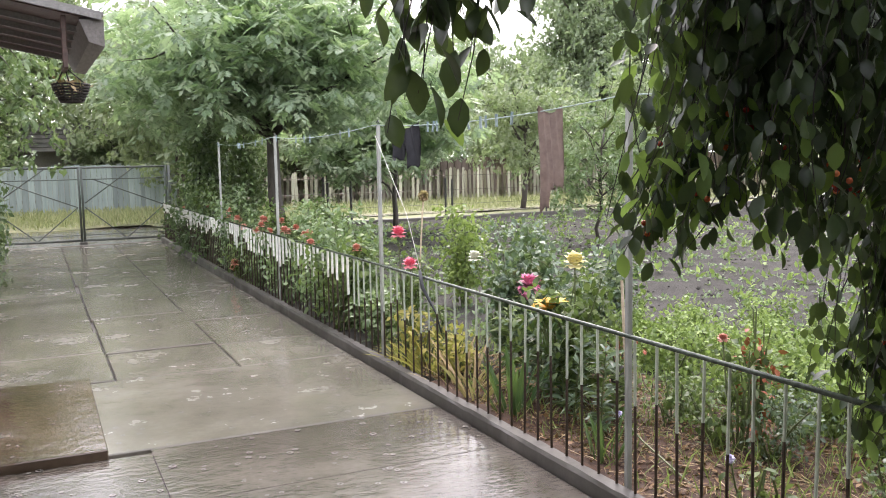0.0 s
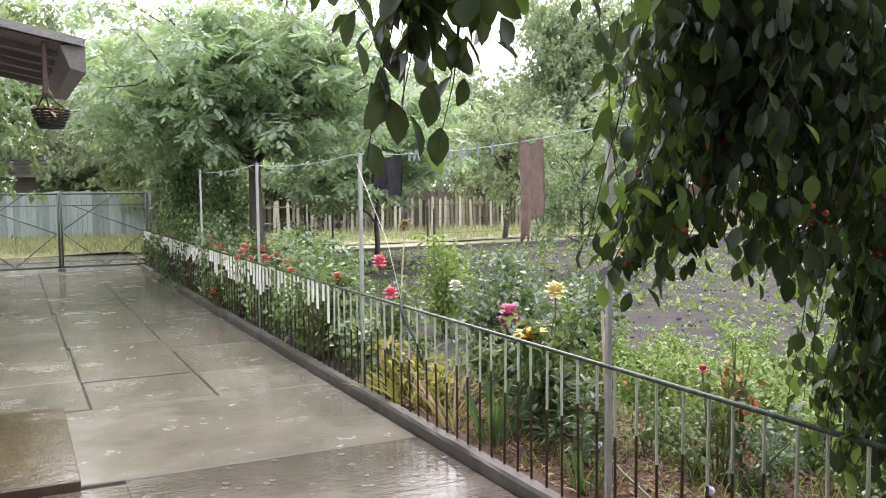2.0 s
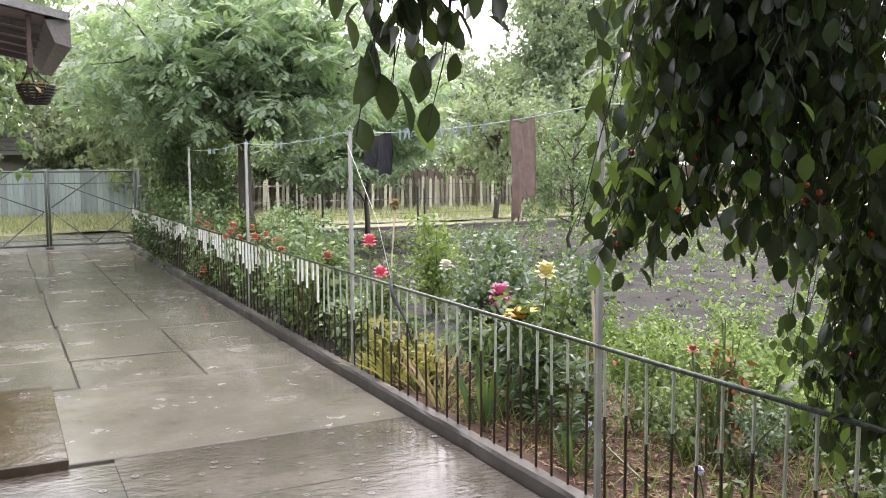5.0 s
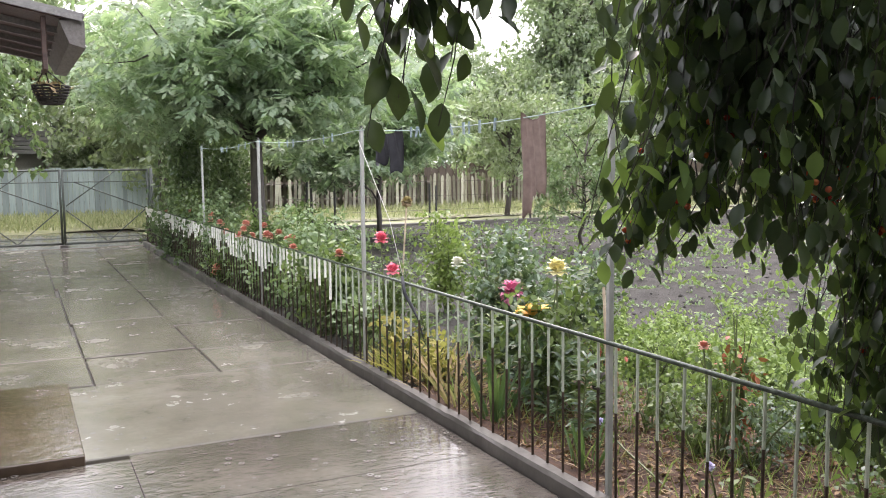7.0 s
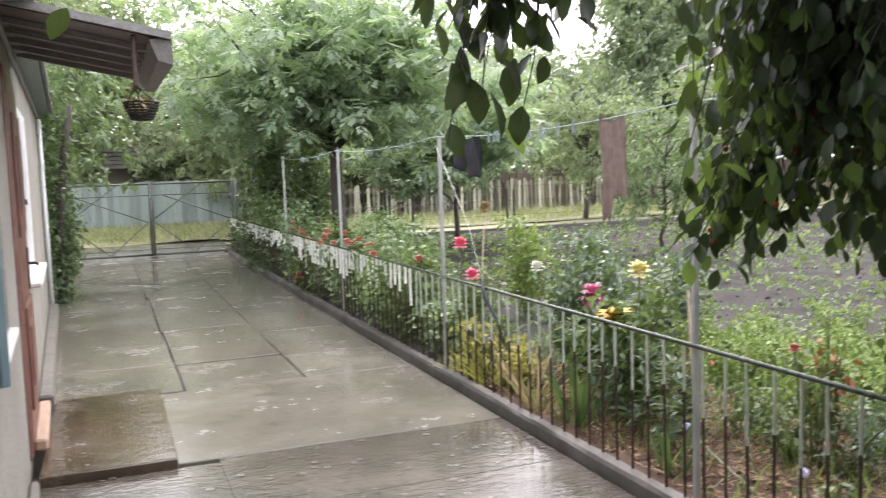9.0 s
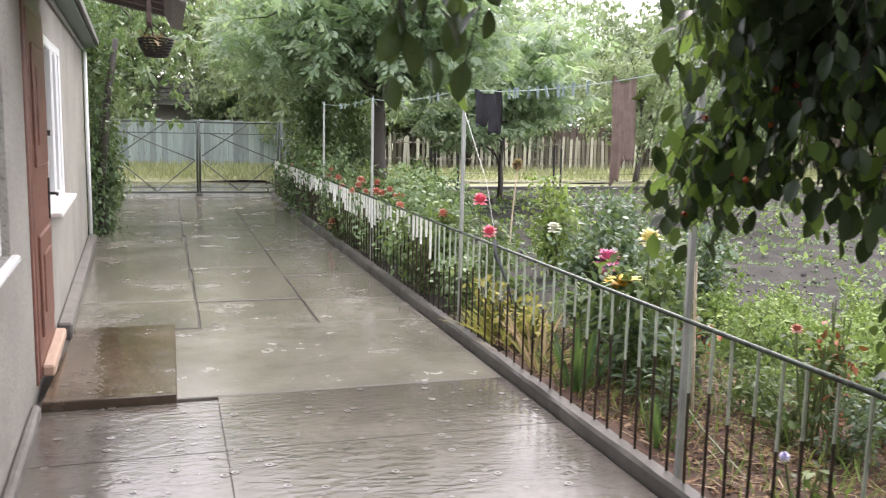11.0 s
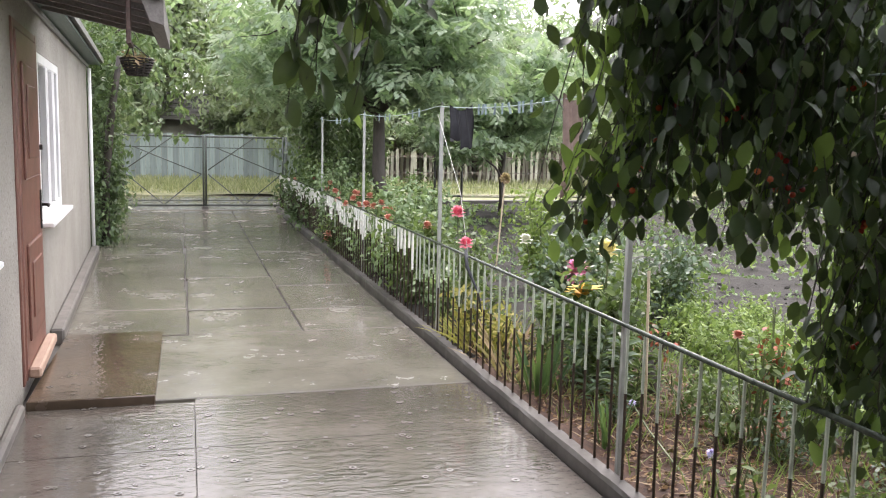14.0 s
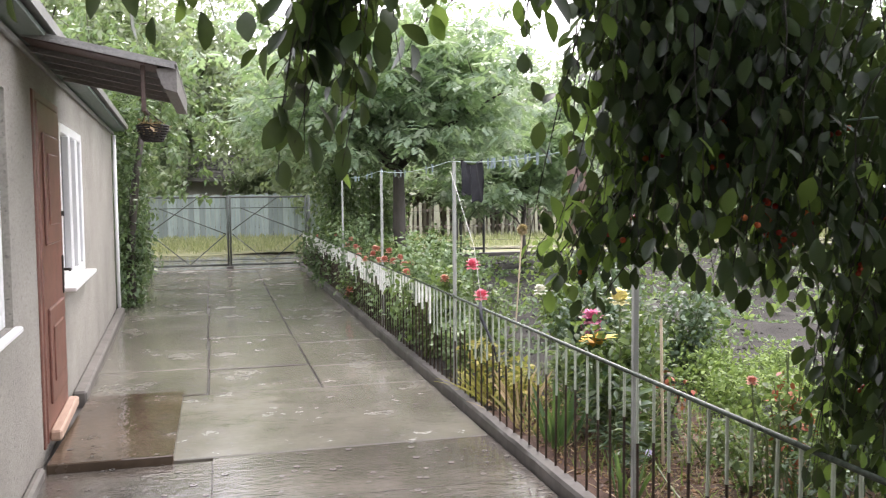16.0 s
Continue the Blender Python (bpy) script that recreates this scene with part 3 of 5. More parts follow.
vs = [bm.verts.new(p) for p in ((-0.11, 5.57, 2.215), (0.0, 5.57, 2.22), (0.0, 5.57, 2.09), (-0.07, 5.57, 2.11), (-0.11, 7.3, 2.215), (0.0, 7.3, 2.22), (0.0, 7.3, 2.12), (-0.07, 7.3, 2.13))]
for f in ((0, 1, 2, 3), (7, 6, 5, 4), (4, 5, 1, 0), (5, 6, 2, 1), (6, 7, 3, 2), (7, 4, 0, 3)):
    bm.faces.new([vs[k] for k in f])
bmesh.ops.recalc_face_normals(bm, faces=bm.faces)
part("fascia", bm, M_FASCIA, canopy, "grey weathered boxed fascia")
part("bracket", boxes((-0.19, -0.165, 5.62, 5.645, 1.99, 2.24), (-0.19, -0.165, 5.645, 5.9, 1.99, 2.012), bevel=0.004), M_CANOPY, canopy, "dark hanging bracket")

basket = empty("hanging_basket", pose(-0.15, 5.86, 1.89) @ Matrix.Diagonal((0.88, 0.88, 0.88, 1)), "dark wicker hanging plant basket under the canopy", "basket")
for k in range(7):
    z, r = -0.05 + k * 0.016, 0.06 + 0.04 * math.sin(k / 6 * 1.5)
    bm = bmesh.new()
    tube(bm, [(r * math.cos(a), r * math.sin(a), z) for a in np.linspace(0, 2 * math.pi, 15)], 0.006, 5, cap=False)
    part("hoop", bm, M_BASKET, basket)
for k in range(12):
    a = k * 2 * math.pi / 12
    part("rib", tubes(([(0.06 * math.cos(a), 0.06 * math.sin(a), -0.05), (0.1 * math.cos(a), 0.1 * math.sin(a), 0.05)], 0.006), seg=4), M_BASKET, basket)
for k in range(3):
    a = k * 2.1 + 0.4
    part("cord", tubes(([(0.1 * math.cos(a), 0.1 * math.sin(a), 0.045), (-0.03, -0.06, 0.14)], 0.004), seg=5), M_BASKET, basket)
p = rng.normal(0, 0.05, (60, 3)) * (1, 1, 0.5) + (0, 0, 0.05)
scatter("dry_leaves", DIAMOND, p, rng.normal(0, 1, (60, 3)), rng.uniform(0.03, 0.06, 60), L_DRY, basket)

# unseen porch added over the camera to keep sky light off the cherry
porch_roof = part("porch_roof", boxes((-0.7, 2.6, -2.4, 1.75, 2.5, 2.6), bevel=0.01), M_CANOPY)
tagged(porch_roof, "plain boarded porch roof, unseen and added to block sky light", "porch roof", kind="structure")
porch_wall = part("porch_wall", boxes((-0.7, 2.6, -2.6, -2.41, -0.1, 2.6)), M_PLASTER)
tagged(porch_wall, "plain plastered wall behind the porch, unseen and added to block light", "wall", kind="structure")
porch_post = part("porch_post", boxes((2.45, 2.55, -0.05, 0.05, 0.0, 2.5), bevel=0.006), M_CANOPYEDGE)
tagged(porch_post, "plain wooden post under the porch roof, unseen and added with it", "post")

# ---- the garden fence ----
FX, RAIL = 1.905, 0.757
fence = empty("garden_fence", pose(FX, 0, 0), "low iron railing, bars white above and rusted dark below", "fence", kind="structure")
part("top_rail", tubes(([(0, -3.5, RAIL), (0, 18.8, RAIL)], 0.0098), seg=10), M_RAIL, fence, "worn grey steel top rail", smooth=True)


def bar_mesh(name, z0, z1, r):
    bm = bmesh.new()
    tube(bm, [(0, 0, z0), (0, 0, z1)], r, 7)
    me = bpy.data.meshes.new(name)
    bm.to_mesh(me)
    bm.free()
    return me


TOPS, LOWS = [], []
for k in range(5):
    cut = 0.38 + 0.042 * k
    a, b = bar_mesh("bar_upper", cut, RAIL - 0.008, 0.0066), bar_mesh("bar_lower", 0.06, cut, 0.0064)
    a.materials.append(M_BAR_TOP)
    b.materials.append(M_BAR_LOW)
    w_ = bar_mesh("bar_upper", cut + 0.06, RAIL - 0.008, 0.0105)
    w_.materials.append(M_BAR_WHITE)
    c = bar_mesh("bar_lower", 0.06, cut + 0.06, 0.0073)
    c.materials.append(M_BAR_LOW)
    TOPS.append((a, w_))
    LOWS.append((b, c))
y = 0.6
while y < 18.7:
    k = int(rng.integers(0, 5))
    lean = rng.normal(0, 0.9)
    far = 1 if y > 7.6 and rng.uniform() < 0.9 else 0
    ob = new("bar", LOWS[k][far])
    ob.parent = fence
    ob.matrix_basis = pose(0, y, 0, lean, 0, 0)
    top = new("painted_end", TOPS[k][far])
    top.parent = ob
    y += 0.134

POLES = [(4.04, 1.79), (7.0, 1.775), (10.0, 1.785), (13.05, 1.8)]
for y, top in POLES:
    pole = empty("clothesline_pole", pose(FX + 0.029, y, 0), "pale painted square steel clothesline pole at the fence", "pole", "clothesline poles")
    post = part("post", boxes((-0.0128, 0.0128, -0.0128, 0.0128, 0.05, top), bevel=0.003), M_POLE, pole)
    part("hook", tubes(([(0, 0.0, top), (0, 0.03, top + 0.02), (0, 0.0, top + 0.03), (0, -0.03, top + 0.005)], 0.004), seg=5), M_DARKMETAL, post, "small dark hook")


def sag(y):
    ends = [0.4] + [p[0] for p in POLES]
    for a, b in zip(ends, ends[1:]):
        if a <= y <= b:
            return 1.775 - 0.045 * (1 - (2 * (y - a) / (b - a) - 1) ** 2)
    return 1.775


ys = np.linspace(0.4, 13.05, 90)
rope = part("clothesline", tubes(([(FX, v, sag(v)) for v in ys], 0.0032), seg=5), M_ROPE, smooth=True)
tagged(rope, "thin turquoise rope strung between the poles", "clothesline")
peg_bm = boxes((-0.005, 0.005, -0.006, 0.006, -0.045, 0.022), (-0.008, 0.008, -0.004, 0.004, -0.012, 0.0), bevel=0.0)
first = part("clothes_peg", peg_bm, M_PEG, m=pose(FX, 6.05, sag(6.05)))
tagged(first, "blue-green plastic peg on the rope", "clothes peg", "pegs on the line")
for v in list(np.linspace(4.95, 6.0, 9) + rng.normal(0, 0.03, 9)) + list(np.linspace(7.3, 12.7, 12) + rng.normal(0, 0.25, 12)):
    copy_thing(first, pose(FX, float(v), sag(float(v)), rng.normal(0, 12), 0, rng.normal(0, 30)))


def hung_cloth(name, y0, y1, z1, drop, fold, mat, label):
    """A pegged cloth of folds; drop(u) is its length below the line, across its width."""
    nx, nz = 24, 30
    bm = bmesh.new()
    grid = []
    for j in range(nz):
        v = j / (nz - 1)
        row = []
        for i in range(nx):
            u = i / (nx - 1)
            dip = 0.045 * math.sin(math.pi * u) * (1 - v) ** 2
            x = fold * (math.sin(u * 11.0 + v * 2.2) * (0.35 + 0.8 * v) + 0.5 * math.sin(u * 23 + v * 5))
            y = y0 + (y1 - y0) * (0.5 + (u - 0.5) * (1 - 0.13 * v * (1.2 - v))) + 0.012 * math.sin(v * 6 + u * 2) * v
            row.append(bm.verts.new((x, y, z1 - dip - drop(u) * v)))
        grid.append(row)
    for a, b in zip(grid, grid[1:]):
        for i in range(nx - 1):
            bm.faces.new((a[i], a[i + 1], b[i + 1], b[i]))
    bmesh.ops.solidify(bm, geom=bm.faces[:], thickness=0.005)
    ob = part(name, bm, mat, m=pose(FX, 0, 0), smooth=True)
    return tagged(ob, label, "laundry")


def step_to(u, at, soft):
    return 1 / (1 + math.exp((u - at) / soft))


hung_cloth("hanging_rag", 4.51, 4.715, 1.775, lambda u: 0.51 - 0.12 * step_to(u, 0.56, 0.02) + 0.012 * math.sin(u * 17) + 0.01 * math.sin(u * 43), 0.011, M_BROWNCLOTH, "long brown ragged wet cloth pegged to the clothesline")
hung_cloth("hanging_shorts", 6.2, 6.64, 1.77, lambda u: 0.27 + 0.03 * math.sin(u * 5.5 + 0.5) - 0.13 * math.exp(-((u - 0.52) / 0.035) ** 2) + 0.012 * math.sin(u * 30),
           0.022, M_BLACKCLOTH, "pair of black wet shorts pegged to the clothesline")
strap = part("tied_strap", tubes(([(FX - 0.02, 6.18, 0.8), (FX - 0.03, 6.12, 0.7), (FX + 0.02, 6.02, 0.54), (FX + 0.03, 5.97, 0.42)], [0.012, 0.013, 0.007, 0.004]), seg=6), M_BLACKCLOTH, smooth=True)
tagged(strap, "dark strap knotted round the top rail", "strap")
guy = part("guy_cord", tubes(([(FX, 6.99, 1.7), (FX + 0.05, 6.55, 1.15), (FX, 6.2, 0.77)], 0.002), seg=5), M_CORD, smooth=True)
tagged(guy, "pale cord running down from a pole to the rail", "cord")

# ---- the yard gate ----
GY = 18.93


def gate_leaf(x0, x1):
    g = empty("gate_leaf", pose(x0, GY, 0), "dark metal yard gate leaf of tubes with diagonal braces", "gate", "gate leaves")
    w = x1 - x0
    for name, a, b, r in (("stile", (0, 0, 0.07), (0, 0, 1.49), 0.022), ("stile", (w, 0, 0.07), (w, 0, 1.49), 0.022),
                          ("top_tube", (0, 0, 1.47), (w, 0, 1.47), 0.02), ("bottom_tube", (0, 0, 0.09), (w, 0, 0.09), 0.022),
                          ("rod", (0, 0, 1.25), (w, 0, 1.25), 0.009), ("rod", (0, 0, 0.19), (w, 0, 0.19), 0.009)):
        part(name, tubes(([a, b], r)), M_GATE, g, smooth=True)
    for a, b in (((0.04, 0, 0.72), (w / 2, 0, 0.1)), ((w / 2, 0, 0.1), (w - 0.04, 0, 0.72)), ((0.2, 0, 1.25), (w - 0.04, 0, 0.72)), ((0.04, 0, 0.8), (w * 0.62, 0, 1.46))):
        part("brace", tubes(([a, b], 0.011), seg=6), M_GATE, g, smooth=True)
    return g


gate_leaf(-1.12, 0.405)
gate_leaf(0.455, 1.985)
for x in (-1.17, 2.05):
    gp = part("gate_post", tubes(([(x, GY, -0.1), (x, GY, 1.5)], 0.03), seg=10), M_GATE, smooth=True)
    tagged(gp, "dark metal gate post", "gate post", "gate posts")
stop = part("gate_stop", boxes((0.36, 0.5, GY - 0.12, GY + 0.02, 0.0, 0.07), bevel=0.01), M_CURB)
tagged(stop, "small concrete block where the gate leaves meet", "gate stop")

# ---- across the lane ----
far_fence = empty("far_board_fence", pose(-12, 31, 0), "weathered blue-grey board fence across the lane", "fence", kind="structure")
x = 0.0
while x < 17.6:
    w = rng.uniform(0.13, 0.19)
    part("board", boxes((x, x + w - 0.01, -0.02, 0.02, 0.0, 1.5 + rng.uniform(-0.05, 0.05)), bevel=0.003), M_BLUEFENCE, far_fence)
    x += w
part("rail", boxes((0, 17.6, 0.021, 0.07, 0.35, 0.45)), M_OLDWOOD, far_fence)
part("rail", boxes((0, 17.6, 0.021, 0.07, 1.1, 1.2)), M_OLDWOOD, far_fence)
shed = empty("shed", pose(-0.8, 34.5, 0), "old plastered shed with a grey corrugated roof behind the fence", "shed")
part("wall", boxes((-4, 4.5, 0, 3, -0.1, 2.05)), M_PLASTER, shed)
for a in range(7):
    z0, y0 = 2.0 + a * 0.16, -0.5 + a * 0.52
    bm = boxes((-4.4 + rng.uniform(-0.2, 0.2), 4.9 + rng.uniform(-0.3, 0.3), y0, y0 + 0.6, -0.012, 0.012))
    for v in bm.verts:
        v.co.z += z0 + (v.co.y - y0) * 0.26 + 0.03 * math.sin(v.co.x + a)
    part("roof_board", bm, M_SHEDROOF, shed, "grey sagging roof board")

picket_fence = empty("picket_fence", pose(4.6, 28.5, 0, 0, 0, 1.5), "pale yellow weathered picket fence along the verge", "fence", kind="structure")
pk = []
for k in range(4):
    bm = bmesh.new()
    h = 1.1 + 0.04 * k
    vs = [bm.verts.new(p) for p in ((-0.05, 0, 0.05), (0.05, 0, 0.05), (0.05, 0, h - 0.07), (0, 0, h), (-0.05, 0, h - 0.07))]
    bmesh.ops.solidify(bm, geom=[bm.faces.new(vs)], thickness=0.025)
    me = bpy.data.meshes.new("picket")
    bm.to_mesh(me)
    bm.free()
    me.materials.append(M_PICKET)
    pk.append(me)
for i in range(158):
    ob = new("picket", pk[int(rng.integers(0, 4))])
    ob.parent = picket_fence
    ob.matrix_basis = pose(i * 0.159 + rng.normal(0, 0.012), 0, 0, 0, rng.normal(0, 1.5), 0)
for z in (0.35, 0.9):
    part("rail", boxes((-0.1, 25.2, 0.03, 0.07, z, z + 0.08)), M_OLDWOOD, picket_fence)
old_shed = empty("old_barn", pose(4.5, 31.5, 0), "long old brown wooden barn behind the picket fence", "barn")
for i in range(90):
    part("board", boxes((i * 0.3, i * 0.3 + 0.28, -0.02, 0.02, -0.1, 1.55 + 0.04 * math.sin(i * 2.3))), M_OLDWOOD, old_shed)

wicket = empty("garden_wicket", pose(5.63, 20.3, 0), "dark metal wicket frame in the garden's front fence", "gate")
for a, b in (((0, 0, 0), (0, 0, 1.43)), ((0.66, 0, 0), (0.66, 0, 1.43)), ((0, 0, 1.42), (0.66, 0, 1.42)), ((0, 0, 0.2), (0.66, 0, 0.2)), ((0.1, 0, 0.0), (0.1, 0, 1.2))):
    part("tube", tubes(([a, b], 0.03), seg=6), M_DARKMETAL, wicket)
for x, h in ((3.6, 1.2), (8.72, 1.05), (8.9, 1.0), (11.6, 1.3), (14.5, 1.2), (17.4, 1.2)):
    wp = part("fence_post", tubes(([(x, 20.3, -0.1), (x, 20.3, h)], 0.025), seg=6), M_DARKMETAL)
    tagged(wp, "thin dark metal fence post at the garden's edge", "post", "front fence posts")
wire = part("fence_wire", tubes(*[([(2.3, 20.3, z), (20, 20.3, z)], 0.004) for z in (0.4, 0.75, 1.1)], seg=4), M_DARKMETAL)
tagged(wire, "thin wires strung along the garden's edge", "wire fence")

# ---- trees ----
NARROW = (OVAL[0] * (0.75, 1, 1), OVAL[1])

def branchy(base, height, radius, lean, limbs, spread, seed, up=0.6, start=0.4):
    """The skeleton of a tree: a list of tapered limbs (points, radii) and their tips."""
    r = np.random.default_rng(seed)
    base = np.array(base, float)
    n = 7
    trunk = [base + np.array([lean[0] * (i / n) ** 1.5 + r.normal(0, 0.03), lean[1] * (i / n) ** 1.5 + r.normal(0, 0.03), height * i / n]) for i in range(n + 1)]
    out = [(trunk, list(np.linspace(radius, radius * 0.4, n + 1)))]
    tips = []
    for k in range(limbs):
        f = r.uniform(start, 1.0)
        i = min(int(f * n), n - 1)
        p = trunk[i]
        ang = k * 2.4 + r.uniform(-0.4, 0.4)
        d = np.array([math.cos(ang), math.sin(ang), up + r.uniform(-0.2, 0.5)])
        length = spread * r.uniform(0.6, 1.1)
        pts, q = [p], p
        for s in range(5):
            d = d + r.normal(0, 0.16, 3)
            q = q + d / np.linalg.norm(d) * length / 5
            pts.append(q)
        out.append((pts, list(np.linspace(radius * 0.38, radius * 0.07, 6))))
        tips += pts[2:]
        for m in range(3):
            j = int(r.integers(2, 6))
            d2 = d + r.normal(0, 0.8, 3)
            e = pts[j] + d2 / np.linalg.norm(d2) * length * 0.45
            out.append(([pts[j], (pts[j] + e) / 2 + r.normal(0, 0.05, 3), e], [radius * 0.12, radius * 0.08, radius * 0.03]))
            tips += [e, (pts[j] + e) / 2]
    return out, np.array(tips)


def tree(name, base, height, radius, lean, limbs, spread, seed, leaves, leaf, puff, mat, label, shape=DIAMOND, droop=0.35, group="", bark=None, start=0.4, floor=0.0):
    t = empty(name, pose(*base), label, "tree", group)
    skel, tips = branchy((0, 0, 0), height, radius, lean, limbs, spread, seed, start=start)
    r = np.random.default_rng(seed + 1)
    part("trunk", tubes(*skel, seg=8), bark or M_BARK, t, smooth=True)
    # twig clumps round the tips, then leaves in sprays along every clump
    clumps = max(1, leaves // 14)
    c = tips[r.integers(0, len(tips), clumps)] + r.normal(0, puff, (clumps, 3)) * (1, 1, 0.75)
    d = unit(r.normal(0, 1, (clumps, 3)) - (0, 0, droop))
    idx = np.repeat(np.arange(clumps), 14)
    pos = c[idx] + d[idx] * r.uniform(0, 1, (len(idx), 1)) * leaf * 2.6 + r.normal(0, leaf * 0.25, (len(idx), 3))
    keep = pos[:, 2] > floor + r.uniform(-0.2, 0.35, len(pos))
    pos, idx = pos[keep], idx[keep]
    ax = d[idx] * 0.8 + r.normal(0, 0.7, (len(idx), 3)) - (0, 0, droop)
    scatter("crown", shape, pos, ax, leaf * r.uniform(0.6, 1.25, len(idx)), mat, t)
    return t


def pinnate(pairs=3):
    """A compound leaf: a thin rachis with pairs of pointed leaflets and one at its end."""
    vs, fs = [(0, 0, 0)], []
    prev = 0
    for k in range(pairs + 1):
        f = 0.24 + 0.46 * k / pairs
        z = -0.22 * f * f
        hub = len(vs)
        vs += [(-0.006, f, z), (0.006, f, z)]
        fs.append((prev, hub, hub + 1))
        prev = hub
        size = 0.34 + 0.08 * math.sin(k / pairs * 2.6)
        turns = (-62, 62) if k < pairs else (0,)
        for t in turns:
            c, q = math.cos(radians(t)), math.sin(radians(t))
            base = len(vs)
            for lx, ly, lz in ((-0.215, 0.48, -0.03), (0, 0.5, 0.03), (0.215, 0.48, -0.03), (0, 1.0, -0.16)):
                vs.append((size * (lx * c + ly * q), f + size * (ly * c - lx * q), z + size * lz - 0.05 * abs(q) * ly))
            fs += [(hub, base, base + 1), (hub, base + 1, base + 2), (base, base + 3, base + 1), (base + 1, base + 3, base + 2)]
    return np.array(vs), fs


PINNATE = pinnate()


def walnut(base, height, radius, lean, limbs, spread, seed, sprays, leaf, puff, label, start, floor):
    """A walnut: drooping sprays of compound leaves round every twig end."""
    t = empty("walnut_tree", pose(*base), label, "tree", "walnut trees")
    skel, tips = branchy((0, 0, 0), height, radius, lean, limbs, spread, seed, start=start)
    r = np.random.default_rng(seed + 1)
    part("trunk", tubes(*skel, seg=8), M_BARK, t, smooth=True)
    c = tips[r.integers(0, len(tips), sprays)] + r.normal(0, puff, (sprays, 3)) * (1, 1, 0.7)
    c = c[(c[:, 2] > floor + r.uniform(-0.1, 0.4, len(c))) & (c[:, 2] < 4.15 + r.normal(0, 0.22, len(c)))]
    idx = np.repeat(np.arange(len(c)), 6)
    ang = np.tile(np.arange(6) * 2 * math.pi / 6, len(c)) + r.uniform(0, 1.0, len(idx))
    ax = np.stack([np.cos(ang), np.sin(ang), r.uniform(-0.95, 0.12, len(idx))], 1) + r.normal(0, 0.16, (len(idx), 3))
    pos = c[idx] + unit(ax) * 0.03 + r.normal(0, 0.05, (len(idx), 3))
    up = np.array([0, 0, 1.0]) + r.normal(0, 0.22, (len(idx), 3))
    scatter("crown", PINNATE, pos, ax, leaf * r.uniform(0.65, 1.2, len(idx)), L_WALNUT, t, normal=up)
    return t


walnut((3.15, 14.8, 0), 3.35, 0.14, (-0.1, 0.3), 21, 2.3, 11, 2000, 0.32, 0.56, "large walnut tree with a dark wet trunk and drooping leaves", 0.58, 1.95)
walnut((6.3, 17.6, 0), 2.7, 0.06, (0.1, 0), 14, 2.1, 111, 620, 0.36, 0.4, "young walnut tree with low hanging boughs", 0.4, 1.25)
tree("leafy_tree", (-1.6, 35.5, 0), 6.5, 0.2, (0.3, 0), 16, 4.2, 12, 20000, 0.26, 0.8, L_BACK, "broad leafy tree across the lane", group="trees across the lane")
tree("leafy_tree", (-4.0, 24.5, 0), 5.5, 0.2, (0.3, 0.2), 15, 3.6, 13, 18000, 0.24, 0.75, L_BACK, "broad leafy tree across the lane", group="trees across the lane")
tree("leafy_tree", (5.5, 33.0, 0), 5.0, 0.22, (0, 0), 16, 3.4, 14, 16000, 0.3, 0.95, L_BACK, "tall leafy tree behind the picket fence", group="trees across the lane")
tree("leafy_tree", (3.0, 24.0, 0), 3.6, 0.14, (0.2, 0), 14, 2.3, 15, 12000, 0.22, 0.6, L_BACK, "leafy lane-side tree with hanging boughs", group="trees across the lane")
# trees beyond the garden: their pale green carries the painted haze
tree("pale_tree", (12.6, 34.0, 0), 4.6, 0.2, (0.2, 0), 15, 2.6, 16, 15000, 0.26, 0.8, L_HAZY, "green orchard tree beyond the garden, leaves paled for haze", group="trees beyond the garden")
tree("pale_tree", (21.9, 33.0, 0), 9.0, 0.22, (0, 0), 40, 2.7, 171, 48000, 0.21, 0.7, L_HAZY, "tall slender green tree beyond the garden, leaves paled for haze", group="trees beyond the garden", start=0.12)
tree("pale_tree", (21.4, 40.0, 0), 5.2, 0.15, (0, 0), 24, 3.2, 172, 20000, 0.26, 0.6, L_HAZY, "low green tree far beyond the garden, leaves paled for haze", group="trees beyond the garden")
tree("pale_tree", (25.5, 31.0, 0), 7.5, 0.25, (-0.3, 0), 16, 4.5, 17, 16000, 0.28, 0.9, L_HAZY, "tall green tree beyond the garden, leaves paled for haze", group="trees beyond the garden")
tree("pale_tree", (29.5, 26.0, 0), 7.5, 0.25, (0, 0), 16, 4.6, 18, 14000, 0.3, 0.95, L_HAZY, "tall green tree beyond the garden, leaves paled for haze", group="trees beyond the garden")
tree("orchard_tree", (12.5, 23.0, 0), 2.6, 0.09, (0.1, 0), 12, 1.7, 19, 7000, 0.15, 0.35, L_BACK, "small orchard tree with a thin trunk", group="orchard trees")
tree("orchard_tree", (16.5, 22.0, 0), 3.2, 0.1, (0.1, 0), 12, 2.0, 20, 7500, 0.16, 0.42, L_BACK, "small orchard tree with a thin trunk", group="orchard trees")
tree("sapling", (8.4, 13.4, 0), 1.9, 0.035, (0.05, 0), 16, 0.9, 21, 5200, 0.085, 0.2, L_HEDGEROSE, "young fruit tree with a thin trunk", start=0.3)
